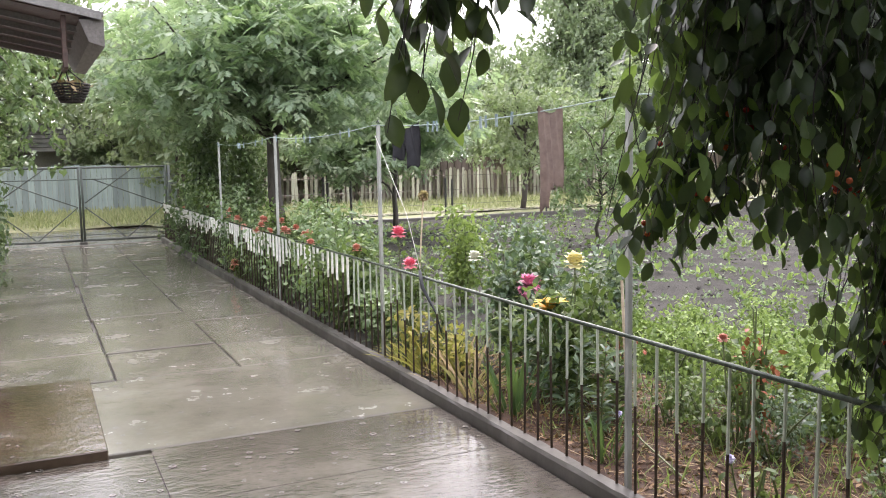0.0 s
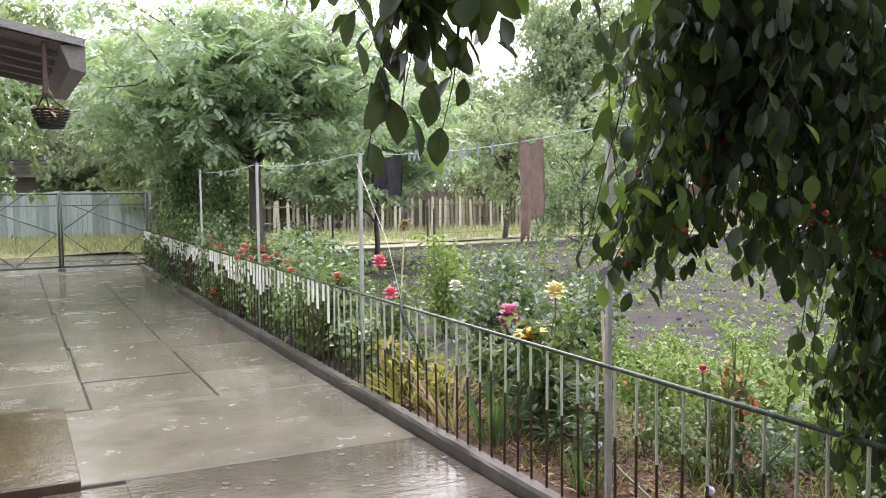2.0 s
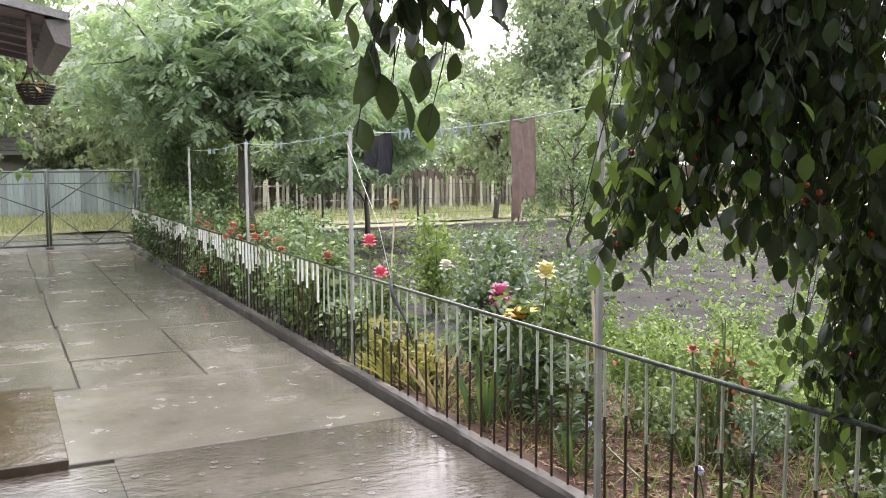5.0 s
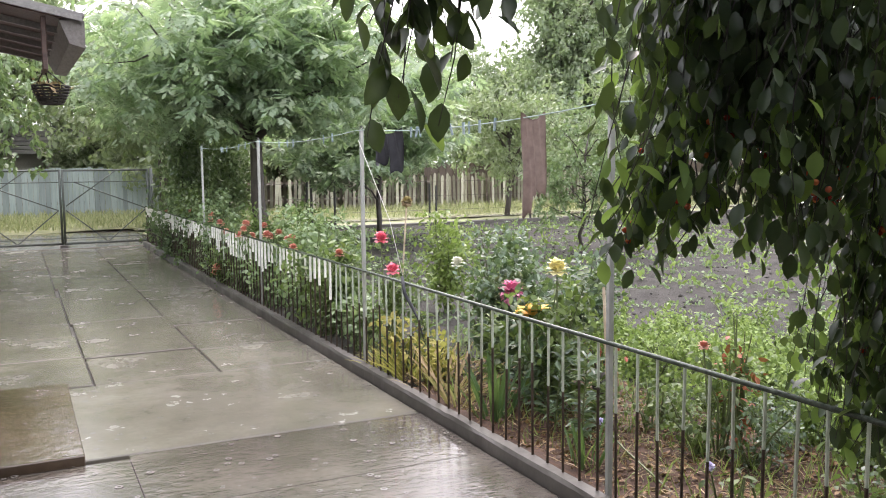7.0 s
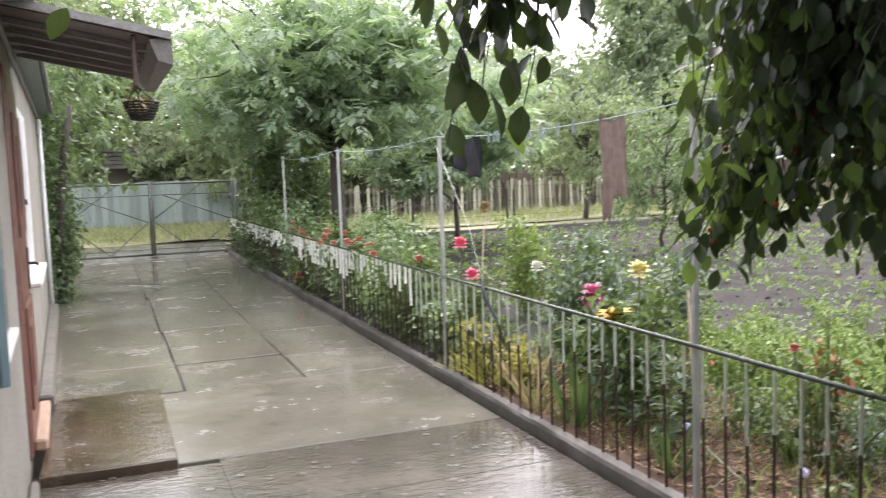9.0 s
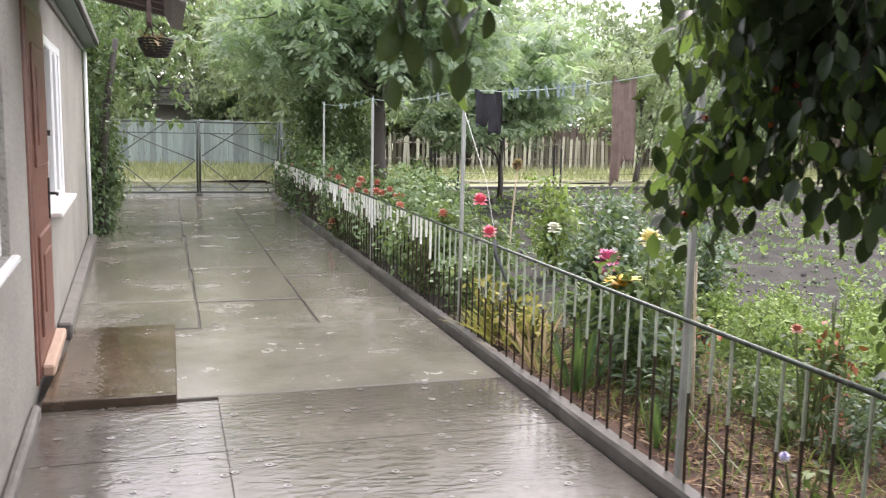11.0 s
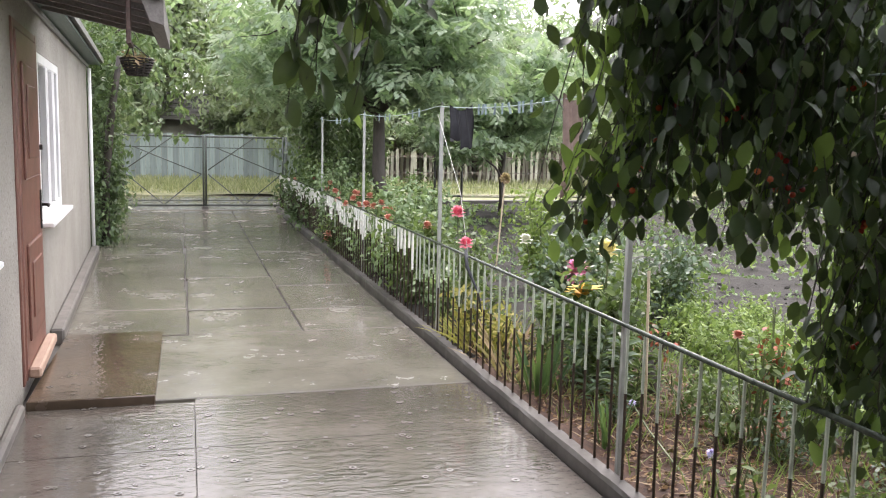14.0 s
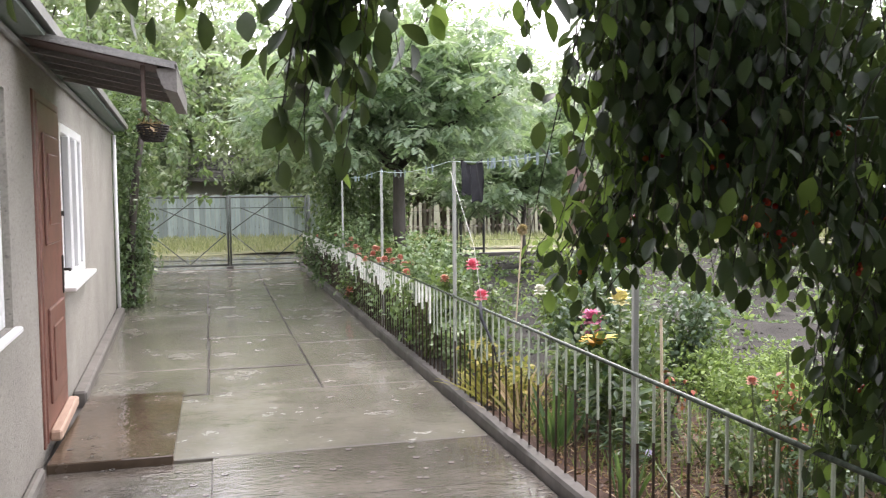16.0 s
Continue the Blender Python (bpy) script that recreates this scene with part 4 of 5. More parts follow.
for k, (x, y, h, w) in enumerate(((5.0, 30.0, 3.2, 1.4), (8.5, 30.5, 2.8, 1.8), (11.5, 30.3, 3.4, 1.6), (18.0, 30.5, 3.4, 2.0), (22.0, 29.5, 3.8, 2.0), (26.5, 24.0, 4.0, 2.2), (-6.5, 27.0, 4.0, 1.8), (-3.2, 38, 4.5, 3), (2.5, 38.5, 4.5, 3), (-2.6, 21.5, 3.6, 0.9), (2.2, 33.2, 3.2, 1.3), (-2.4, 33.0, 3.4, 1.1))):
    tree("bushy_tree", (x, y, 0), h * 0.75, 0.09, (0, 0), 16, w, 300 + k, 9000, 0.19, 0.5, L_HAZY if x > 13 else L_BACK, "low bushy tree along the lane", group="bushy trees")
r = np.random.default_rng(9)
n = 26000
u = r.uniform(0, 1, n)
x = -14 + 46 * u
top = 2.6 + 0.9 * np.sin(x * 0.9) + 0.7 * np.sin(x * 2.1 + 1) + np.where(x < 6, 2.4, 0.0)
pos = np.stack([x, np.where(x < 6, 38.5, 34.2) + r.normal(0, 0.7, n), top * np.sqrt(r.uniform(0, 1, n))], 1)
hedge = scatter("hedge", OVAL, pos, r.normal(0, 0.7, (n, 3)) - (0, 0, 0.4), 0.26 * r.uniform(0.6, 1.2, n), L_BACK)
tagged(hedge, "uneven green hedge behind the barns", "hedge", kind="stuff")
# added tree behind and beside the camera, seen only in reflections
tree("leafy_tree", (9.0, -6.0, 0), 6.5, 0.25, (0, 0), 14, 4.0, 22, 6000, 0.35, 1.0, L_BACK, "broad leafy tree added behind the camera for reflections", group="rear trees")


def thicket(name, cx, cy, rx, ry, h, n, leaf, mat, seed, label, z0=0.0, category="shrub", shape=DIAMOND):
    """A shrub or vine: thin stems and leaves filling an uneven upright mass."""
    r = np.random.default_rng(seed)
    t = empty(name, pose(cx, cy, 0), label, category)
    st = []
    for k in range(8):
        a, q = r.uniform(0, 6.3), r.uniform(0.1, 0.7)
        e = np.array([rx * q * math.cos(a), ry * q * math.sin(a), h * r.uniform(0.6, 0.95)])
        st.append(([(e[0] * 0.3, e[1] * 0.3, 0), e * (0.6, 0.6, 0.5) + r.normal(0, 0.04, 3), e], [0.016, 0.011, 0.005]))
    for q in st:
        part("stem", tubes(q, seg=6), M_TWIG, t)
    c = 90
    a, q = r.uniform(0, 6.3, c), np.sqrt(r.uniform(0, 1, c))
    z = z0 + (h - z0) * r.uniform(0.05, 1, c)
    wide = 0.55 + 0.75 * (0.5 + 0.5 * np.sin(z * 3.7 + seed)) * r.uniform(0.5, 1.2, c)
    cen = np.stack([rx * q * np.cos(a) * wide, ry * q * np.sin(a) * wide, z], 1)
    idx = r.integers(0, c, n)
    pos = cen[idx] + r.normal(0, 1, (n, 3)) * (rx * 0.3, ry * 0.3, (h - z0) * 0.09)
    pos[:, 2] = np.maximum(pos[:, 2], 0.03)
    ax = r.normal(0, 0.8, (n, 3)) - (0, 0, 0.5) + (pos - (0, 0, h * 0.5)) * 0.3
    scatter("foliage", shape, pos, ax, leaf * r.uniform(0.6, 1.3, n), mat, t)
    return t


thicket("climbing_vine", 2.45, 17.4, 0.42, 0.7, 3.6, 9000, 0.11, L_VINE, 31, "tall dark climbing vine beside the gate post", category="vine")
thicket("leafy_shrub", 3.3, 18.3, 0.55, 0.6, 2.3, 5200, 0.11, L_HEDGEROSE, 35, "tall leafy shrub behind the far railing")
thicket("climbing_vine", -1.02, 13.5, 0.26, 0.6, 2.8, 7000, 0.085, L_VINE, 32, "dark leafy vine climbing at the house corner", category="vine")
thicket("climbing_vine", -1.45, 16.2, 0.5, 1.6, 1.7, 3400, 0.1, L_VINE, 33, "leafy shrub along the yard's edge by the gate", category="shrub")
corner_stem = part("vine_trunk", tubes(([(-0.98, 13.3, 0), (-0.95, 13.2, 0.9), (-0.86, 13.05, 1.7), (-0.72, 12.9, 2.5)], [0.06, 0.055, 0.05, 0.035]), seg=8), M_BARK, smooth=True)
tagged(corner_stem, "dark leaning vine trunk at the house corner", "vine")
tree("leafy_tree", (-2.2, 15.6, 0), 3.4, 0.11, (0.5, 0), 12, 1.9, 34, 9000, 0.13, 0.45, L_HEDGEROSE, "leafy tree by the house corner", droop=0.5)


# ---- flowers ----
def bloom(kind, pos, r0, mat, parent, seed):
    """A full flower of curled petals."""
    r = np.random.default_rng(seed)
    rings = {"rose": ((4, 0.1, 1.1), (6, 0.35, 1.15), (8, 0.65, 1.1), (9, 1.05, 1.0), (7, 1.55, 0.85)), "dahlia": ((6, 0.2, 0.9), (11, 0.6, 1.0), (14, 1.05, 1.0), (15, 1.5, 1.0), (14, 1.95, 0.95), (11, 2.4, 0.9)), "lily": ((6, 0.9, 1.7),)}[kind]
    p, ax, sz, nn = [], [], [], []
    for c, tilt, length in rings:
        for k in range(c):
            a = 2 * math.pi * k / c + r.uniform(-0.2, 0.2)
            d = np.array([math.sin(tilt) * math.cos(a), math.sin(tilt) * math.sin(a), math.cos(tilt)])
            p.append(np.array(pos) + d * 0.12 * r0)
            ax.append(d)
            nn.append(np.array([-math.cos(tilt) * math.cos(a), -math.cos(tilt) * math.sin(a), math.sin(tilt)]))
            sz.append(r0 * length * r.uniform(0.9, 1.1))
    wide = (OVAL[0] * ((1.0 if kind != "rose" else 1.9), 1, 1.5), OVAL[1])
    return scatter("bloom", wide, np.array(p), np.array(ax), np.array(sz), mat, parent, normal=np.array(nn))


def rose_bush(x, y, h, w, n, leaf, mat, seed, label, blooms=(), stems=7, name="rose_bush", category="rose bush", low=0.12, shape=OVAL):
    r = np.random.default_rng(seed)
    t = empty(name, pose(x, y, 0.02), label, category)
    st, tips = [], []
    for k in range(stems):
        a = r.uniform(0, 6.3)
        e = np.array([w * r.uniform(0.2, 1) * math.cos(a), w * r.uniform(0.2, 1) * math.sin(a), h * r.uniform(0.65, 1.0)])
        mid = e * (0.45, 0.45, 0.55) + r.normal(0, 0.03, 3)
        st.append(([(r.normal(0, 0.03), r.normal(0, 0.03), -0.03), mid, e], [0.008, 0.006, 0.003]))
        for f in np.linspace(0.15, 1, 9):
            tips.append(mid * (f / 0.5) if f < 0.5 else mid + (e - mid) * (f - 0.5) / 0.5)
    for q in st:
        part("stem", tubes(q, seg=5), M_STEM, t)
    tips = np.array([q for q in tips if q[2] > low * h])
    c = max(10, n // 12)
    cen = tips[r.integers(0, len(tips), c)] + r.normal(0, w * 0.22, (c, 3)) * (1, 1, 0.6)
    idx = r.integers(0, c, n)
    pos = cen[idx] + r.normal(0, leaf * 0.9, (n, 3))
    pos[:, 2] = np.clip(pos[:, 2], 0.03, h * 1.05)
    ax = r.normal(0, 0.7, (n, 3)) + (pos - cen[idx]) * 8 - (0, 0, 0.25)
    scatter("foliage", shape, pos, ax, leaf * r.uniform(0.6, 1.25, n), mat, t)
    for k, (kind, bx, by, bz, br, bm_) in enumerate(blooms):
        q = np.array([bx - x, by - y, bz - 0.02])
        stalk = part("flower_stalk", tubes(([(q[0] * 0.3, q[1] * 0.3, 0.0), q * (0.8, 0.8, 0.6), q], [0.006, 0.005, 0.004]), seg=5), M_STEM, t)
        bloom(kind, q, br, bm_, stalk, seed * 7 + k)
    return t


rose_bush(2.2, 7.15, 0.8, 0.22, 500, 0.055, L_ROSE, 41, "rose bush with coral pink blooms by the fence", [("rose", 2.09, 7.04, 0.955, 0.062, P_PINK), ("rose", 2.1, 6.85, 0.74, 0.06, P_PINK)])
rose_bush(2.75, 6.2, 0.85, 0.4, 2600, 0.06, L_DARKROSE, 42, "dense dark green rose bush with magenta and cream blooms", [("dahlia", 2.646, 6.086, 0.65, 0.092, P_MAGENTA), ("rose", 2.4, 6.4, 0.82, 0.05, P_WHITE)], stems=11)
rose_bush(2.5, 5.3, 0.82, 0.28, 1300, 0.06, L_ROSE, 43, "rose bush with a pale yellow bloom", [("rose", 2.416, 5.177, 0.9, 0.07, P_YELLOW)], stems=8)
rose_bush(2.42, 5.42, 0.55, 0.12, 150, 0.07, L_IRIS, 44, "yellow-orange garden lily in bloom", [("lily", 2.396, 5.409, 0.61, 0.075, P_ORANGE), ("lily", 2.37, 5.45, 0.59, 0.06, P_ORANGE)], stems=3, name="lily", category="lily")
rose_bush(3.6, 9.0, 0.96, 0.34, 1700, 0.06, L_LIGHT, 45, "bushy light green plant in the garden", stems=12, name="garden_shrub", category="shrub")
rose_bush(3.3, 7.4, 0.98, 0.34, 1700, 0.06, L_DARKROSE, 46, "tall green rose bush without blooms", stems=9)
rose_bush(3.9, 7.0, 0.76, 0.4, 1500, 0.06, L_DARKROSE, 47, "loose green rose bush without blooms", stems=9)
rose_bush(2.75, 4.2, 0.6, 0.18, 220, 0.05, L_ROSE, 48, "low rose bush with one small red bloom", [("rose", 2.65, 4.24, 0.615, 0.03, P_RED)], stems=5)
rose_bush(2.86, 4.2, 0.84, 0.07, 150, 0.042, L_REDLEAF, 49, "upright rose shoots with reddish young leaves", stems=5)
# the red rose hedge along the far fence
for k, (x, y, h, s) in enumerate(((2.15, 8.4, 0.9, 51), (2.3, 9.4, 0.95, 52), (2.15, 10.5, 1.0, 53), (2.3, 11.6, 1.0, 54), (2.1, 12.6, 0.95, 55), (2.3, 13.8, 1.15, 56), (2.2, 15.0, 1.2, 57), (2.2, 16.2, 1.2, 58), (3.0, 10.6, 0.95, 59), (3.1, 12.2, 1.0, 60))):
    r = np.random.default_rng(s)
    bl = [("rose", 1.95 + r.uniform(-0.1, 0.25), y + r.uniform(-0.4, 0.4), r.uniform(0.7, 0.84), 0.048, P_RED) for _ in range(4 if 9 < y < 13 and x < 2.5 else 1)]
    rose_bush(x, y, h, 0.36, 1500, 0.065, L_HEDGEROSE if k % 3 else L_ROSE, s, "tall rose bush with orange-red blooms along the fence", bl, stems=9)
rose_bush(1.93, 11.9, 0.5, 0.22, 320, 0.055, L_ROSE, 61, "rose shoots hanging through the railing with red blooms", [("rose", 1.84, 11.85, 0.26, 0.06, P_RED), ("rose", 1.84, 12.0, 0.18, 0.05, P_RED)], stems=5)
for k, (x, y) in enumerate(((2.2, 7.7), (2.3, 8.3), (2.15, 8.9), (2.3, 9.6), (2.15, 10.2), (2.3, 10.9), (2.15, 11.5), (2.3, 12.2), (2.15, 12.9))):
    rose_bush(x, y, 0.46 + 0.05 * (k % 3), 0.28, 650, 0.06, L_HEDGEROSE, 640 + k, "low leafy rose shoots filling in behind the railing", stems=6, low=0.02)
for k, (x, y) in enumerate(((2.05, 14.4), (2.0, 15.8), (2.05, 17.0))):
    rose_bush(x, y, 0.75, 0.35, 900, 0.08, L_VINE, 62 + k, "dark shrub pushing through the railing near the gate", stems=7, name="shrub", category="shrub")


def clump(name, x, y, h, w, n, mat, seed, label, width=1.0, arch=0.5, category="plant"):
    """A tuft of long blades, each a part."""
    r = np.random.default_rng(seed)
    t = empty(name, pose(x, y, 0.02), label, category)
    blade = bpy.data.meshes.new("blade")
    rows, fs = 7, []
    for k in range(rows):
        f = k / (rows - 1)
        ww = 0.034 * width * (1 - f ** 3) * (0.7 + 0.6 * f)
        z = -0.32 * arch * f ** 2.2
        fs += [(-ww, f, z), (0, f, z - ww * 0.4), (ww, f, z)]
    blade.from_pydata(fs, [], [(3 * k + a, 3 * k + a + 1, 3 * k + a + 4, 3 * k + a + 3) for k in range(rows - 1) for a in (0, 1)])
    blade.materials.append(mat)
    for k in range(n):
        a, q = r.uniform(0, 6.3), math.sqrt(r.uniform(0, 1))
        out = Vector((math.cos(a), math.sin(a), 0))
        ax = (out * q * arch + Vector((*r.normal(0, 0.13, 2), 1))).normalized()
        side = ax.cross(-out + Vector((*r.normal(0, 0.3, 2), 0.2))).normalized()
        ob = new("blade", blade)
        ob.parent = t
        s_ = h * r.uniform(0.6, 1.1)
        ob.matrix_basis = Matrix.Translation(out * w * q) @ Matrix((side, ax, side.cross(ax))).transposed().to_4x4() @ Matrix.Diagonal((s_, s_, s_, 1))
    return t


clump("day_lily", 2.08, 6.9, 0.26, 0.14, 40, L_YELLOW, 71, "yellowing day lily leaves arching over the curb", 0.8, 1.3)
clump("day_lily", 2.15, 6.5, 0.32, 0.18, 40, L_YELLOW, 72, "yellowing day lily leaves behind the railing", 1.0, 0.9)
clump("day_lily", 2.12, 6.05, 0.36, 0.16, 22, L_DRY, 73, "withered brown day lily leaves", 0.9, 1.0)
clump("day_lily", 2.08, 5.78, 0.36, 0.1, 10, L_DRY, 74, "withered pale lily leaves", 1.2, 0.9)
rose_bush(2.16, 6.75, 0.36, 0.2, 260, 0.06, L_YELLOW, 740, "low plant with yellowing leaves behind the railing", stems=6, name="yellowing_plant", category="plant")
rose_bush(2.2, 6.3, 0.34, 0.18, 300, 0.055, L_YELLOW, 741, "low plant with yellowing leaves behind the railing", stems=6, name="yellowing_plant", category="plant")
clump("iris", 2.1, 5.35, 0.4, 0.08, 16, L_IRIS, 75, "dark green iris blades by the fence", 1.5, 0.4)
clump("iris", 2.1, 4.45, 0.3, 0.06, 12, L_IRIS, 76, "fresh green iris blades by the fence", 1.6, 0.4)
THIN = (OVAL[0] * (0.4, 1, 2.0), OVAL[1])
for k, (x, y) in enumerate(((2.3, 5.7), (2.28, 5.0), (2.45, 4.85), (2.36, 5.2), (2.3, 6.6), (2.45, 5.6), (2.2, 7.6), (2.25, 4.7))):
    r = np.random.default_rng(770 + k)
    t = empty("lily_stalk", pose(x, y, 0.02), "upright green lily stalk with narrow leaves", "lily", "lily stalks")
    h = r.uniform(0.4, 0.58)
    lean_ = r.normal(0, 0.04, 2)
    part("stem", tubes(([(0, 0, -0.03), (lean_[0] * 0.4, lean_[1] * 0.4, h * 0.5), (lean_[0], lean_[1], h)], [0.006, 0.005, 0.003]), seg=5), M_STEM, t)
    f = r.uniform(0.1, 1, 70)
    a = r.uniform(0, 6.3, 70)
    pos = np.stack([lean_[0] * f, lean_[1] * f, h * f], 1)
    ax = np.stack([np.cos(a), np.sin(a), r.uniform(0.1, 0.8, 70)], 1)
    scatter("foliage", THIN, pos, ax, 0.11 * r.uniform(0.6, 1.2, 70), L_DARKROSE if k % 2 else L_ROSE, t)
for k in range(27):
    r = np.random.default_rng(90 + k)
    x, y = (r.uniform(2.5, 3.3), r.uniform(2.2, 4.9)) if k < 9 else (r.uniform(2.3, 3.2), r.uniform(1.5, 3.3))
    rose_bush(x, y, r.uniform(0.22, 0.42), 0.2, 420, 0.032, L_ROSE if k % 3 else L_DARKROSE, 100 + k, "low green weed in the flower bed", stems=6, name="weed", category="weed")
lilac = rose_bush(2.2, 3.55, 0.34, 0.1, 60, 0.05, L_ROSE, 120, "small plant with pale lilac flowers", [("dahlia", 2.12, 3.62, 0.3, 0.02, P_LILAC), ("dahlia", 2.3, 4.6, 0.2, 0.02, P_LILAC)], stems=3, name="aster", category="flower")
# the potato patch
for k in range(34):
    r = np.random.default_rng(130 + k)
    x, y = 3.45 + (k % 4) * 0.55 + r.normal(0, 0.1), 2.9 + (k // 4) * 0.5 + r.normal(0, 0.1)
    rose_bush(x, y, r.uniform(0.24, 0.38), 0.26, 900, 0.04, L_POTATO, 130 + k, "leafy green potato plant", stems=6, name="potato_plant", category="potato plant")
# seedlings in the tilled soil, in rows
r = np.random.default_rng(5)
pos, ax = [], []
for row in range(16):
    for k in range(60):
        if r.uniform() < 0.5:
            continue
        c = np.array([4.6 + row * 0.75 + r.normal(0, 0.05), 6.5 + k * 0.22 + r.normal(0, 0.05), 0.05])
        for q in range(7):
            pos.append(c + r.normal(0, 0.03, 3))
            ax.append(r.normal(0, 0.6, 3) + (0, 0, 0.8))
seed_rows = scatter("seedlings", OVAL, np.array(pos), np.array(ax), r.uniform(0.05, 0.11, len(pos)), L_POTATO)
tagged(seed_rows, "rows of small green seedlings in the soil", "seedlings", kind="stuff")
n = 7000
pos = np.stack([2.7 + 12 * r.uniform(0, 1, n) ** 1.3, 5.0 + 15 * r.uniform(0, 1, n), np.zeros(n)], 1)
pos = pos[[noise.noise((x * 0.9, y * 0.9, 7.0)) > -0.1 for x, y, z in pos]]
pos = np.repeat(pos, 5, axis=0) + r.normal(0, 0.025, (len(pos) * 5, 3)) * (1, 1, 0.2)
pos[:, 2] += [soil_height(x, y) for x, y, z in pos]
soil_weeds = scatter("soil_weeds", OVAL, pos, r.normal(0, 0.7, (len(pos), 3)) + (0, 0, 0.6), r.uniform(0.025, 0.07, len(pos)), L_HEDGEROSE)
tagged(soil_weeds, "small low weeds sprouting all over the tilled soil", "weeds", kind="stuff")
n = 3600
octa = (np.array([(0.5, 0, 0), (-0.5, 0, 0), (0, 0.5, 0), (0, -0.5, 0), (0, 0, 0.35), (0, 0, -0.3)]), [(0, 2, 4), (2, 1, 4), (1, 3, 4), (3, 0, 4), (2, 0, 5), (1, 2, 5), (3, 1, 5), (0, 3, 5)])
pos = np.stack([r.uniform(2.6, 16, n), 4.5 + 15.5 * r.uniform(0, 1, n), np.full(n, 0.03)], 1)
pos[:, 2] = [soil_height(x, y) for x, y, z in pos]
clods = scatter("soil_clods", octa, pos, r.normal(0, 1, (n, 3)) * (1, 1, 0.3), r.uniform(0.02, 0.09, n) * r.uniform(0.4, 1, n), M_SOIL)
tagged(clods, "dark lumps of wet tilled earth", "soil clods", kind="stuff")
# grass on the verges and weeds along the bed
n = 26000
pos = np.stack([r.uniform(-9, 26, n), r.uniform(23.7, 30.8, n), np.full(n, 0.02)], 1)
grass = scatter("verge_grass", (BLADE[0] * (1.8, 1, 1), BLADE[1]), pos, r.normal(0, 0.4, (n, 3)) + (0, 0, 1), r.uniform(0.08, 0.26, n), L_GRASS)
tagged(grass, "yellow-green verge grass", "grass", kind="stuff")
n = 3600
pos = np.stack([r.uniform(2.0, 3.4, n), r.uniform(0.8, 7.5, n), np.full(n, 0.05)], 1)
low = scatter("bed_grass", (BLADE[0] * (0.6, 1, 1), BLADE[1]), pos, r.normal(0, 0.5, (n, 3)) + (0, 0, 1), r.uniform(0.05, 0.2, n) * np.where(r.uniform(0, 1, n) < 0.3, 0.5, 1), L_LIGHT)
tagged(low, "thin grass and weeds in the flower bed", "grass", kind="stuff")

n = 9500
pos = np.stack([2.0 + 1.2 * r.uniform(0, 1, n), r.uniform(1.2, 6.8, n), np.full(n, 0.07)], 1)
pos[:, 2] = [soil_height(x, y) + 0.05 for x, y, z in pos]
litter = scatter("fallen_leaves", OVAL, pos, r.normal(0, 1, (n, 3)) * (1, 1, 0.25), r.uniform(0.012, 0.042, n), L_LITTER)
tagged(litter, "dry fallen leaves and straw in the flower bed", "leaf litter", kind="stuff")
n = 1500
pos = np.stack([1.98 + 1.0 * r.uniform(0, 1, n), r.uniform(1.6, 6.6, n), np.zeros(n)], 1)
pos[:, 2] = [soil_height(x, y) + 0.06 for x, y, z in pos]
straw = scatter("straw", (BLADE[0] * (0.45, 1, 0.5), BLADE[1]), pos, r.normal(0, 1, (n, 3)) * (1, 1, 0.22), r.uniform(0.05, 0.15, n), L_DRY)
tagged(straw, "pale dry straw strewn over the flower bed", "straw", kind="stuff")
allium = empty("seed_head", pose(3.37, 9.48, 0), "round dry allium seed head on a pale stalk", "flower")
part("stalk", tubes(([(-0.12, -0.1, 0), (-0.04, 0, 0.6), (0, 0, 1.1)], 0.009), seg=6), M_CANE, allium)
u = unit(r.normal(0, 1, (220, 3)))
scatter("head", DIAMOND, u * 0.012 + (0, 0, 1.13), u, np.full(220, 0.055), L_DRY, allium)
stump = empty("rose_stump", pose(2.72, 5.15, 0), "short dark brown old rose stump with a few reddish shoots", "stump")
part("stem", tubes(([(0, 0, -0.02), (0.01, 0.0, 0.12), (-0.015, 0.01, 0.22), (-0.01, 0.02, 0.3)], [0.06, 0.05, 0.048, 0.03]), seg=9), M_BARK, stump, smooth=True)
for k in range(4):
    a = k * 1.7
    part("shoot", tubes(([(0, 0, 0.2), (0.06 * math.cos(a), 0.06 * math.sin(a), 0.32), (0.09 * math.cos(a), 0.09 * math.sin(a), 0.4)], [0.008, 0.006, 0.003]), seg=5), M_BARK, stump)
p = r.normal(0, 0.06, (45, 3)) * (1, 1, 0.9) + (0, 0, 0.36)
scatter("foliage", OVAL, p, r.normal(0, 0.7, (45, 3)) - (0, 0, 0.2), r.uniform(0.03, 0.055, 45), L_REDLEAF, stump)
cane = part("garden_cane", tubes(([(2.45, 4.72, 0.0), (2.5, 4.85, 0.85)], 0.008), seg=6), M_CANE)
tagged(cane, "thin pale cane stuck in the bed", "cane")

# ---- the cherry tree whose boughs hang over the yard ----
cherry = empty("cherry_tree", pose(0, 0, 0), "cherry tree with wet drooping leaves, darkened for shade, and ripening fruit", "tree")
CF, CR = np.array([0.454, 0.891, 0]), np.array([0.891, -0.454, 0])
C0 = np.array([-0.34, 1.03, 0])
part("trunk", tubes(([(3.3, 2.0, 0), (3.25, 2.05, 0.9), (3.0, 2.1, 1.7), (2.7, 2.2, 2.4)], [0.11, 0.095, 0.085, 0.07]), seg=10), M_BARK, cherry, smooth=True)
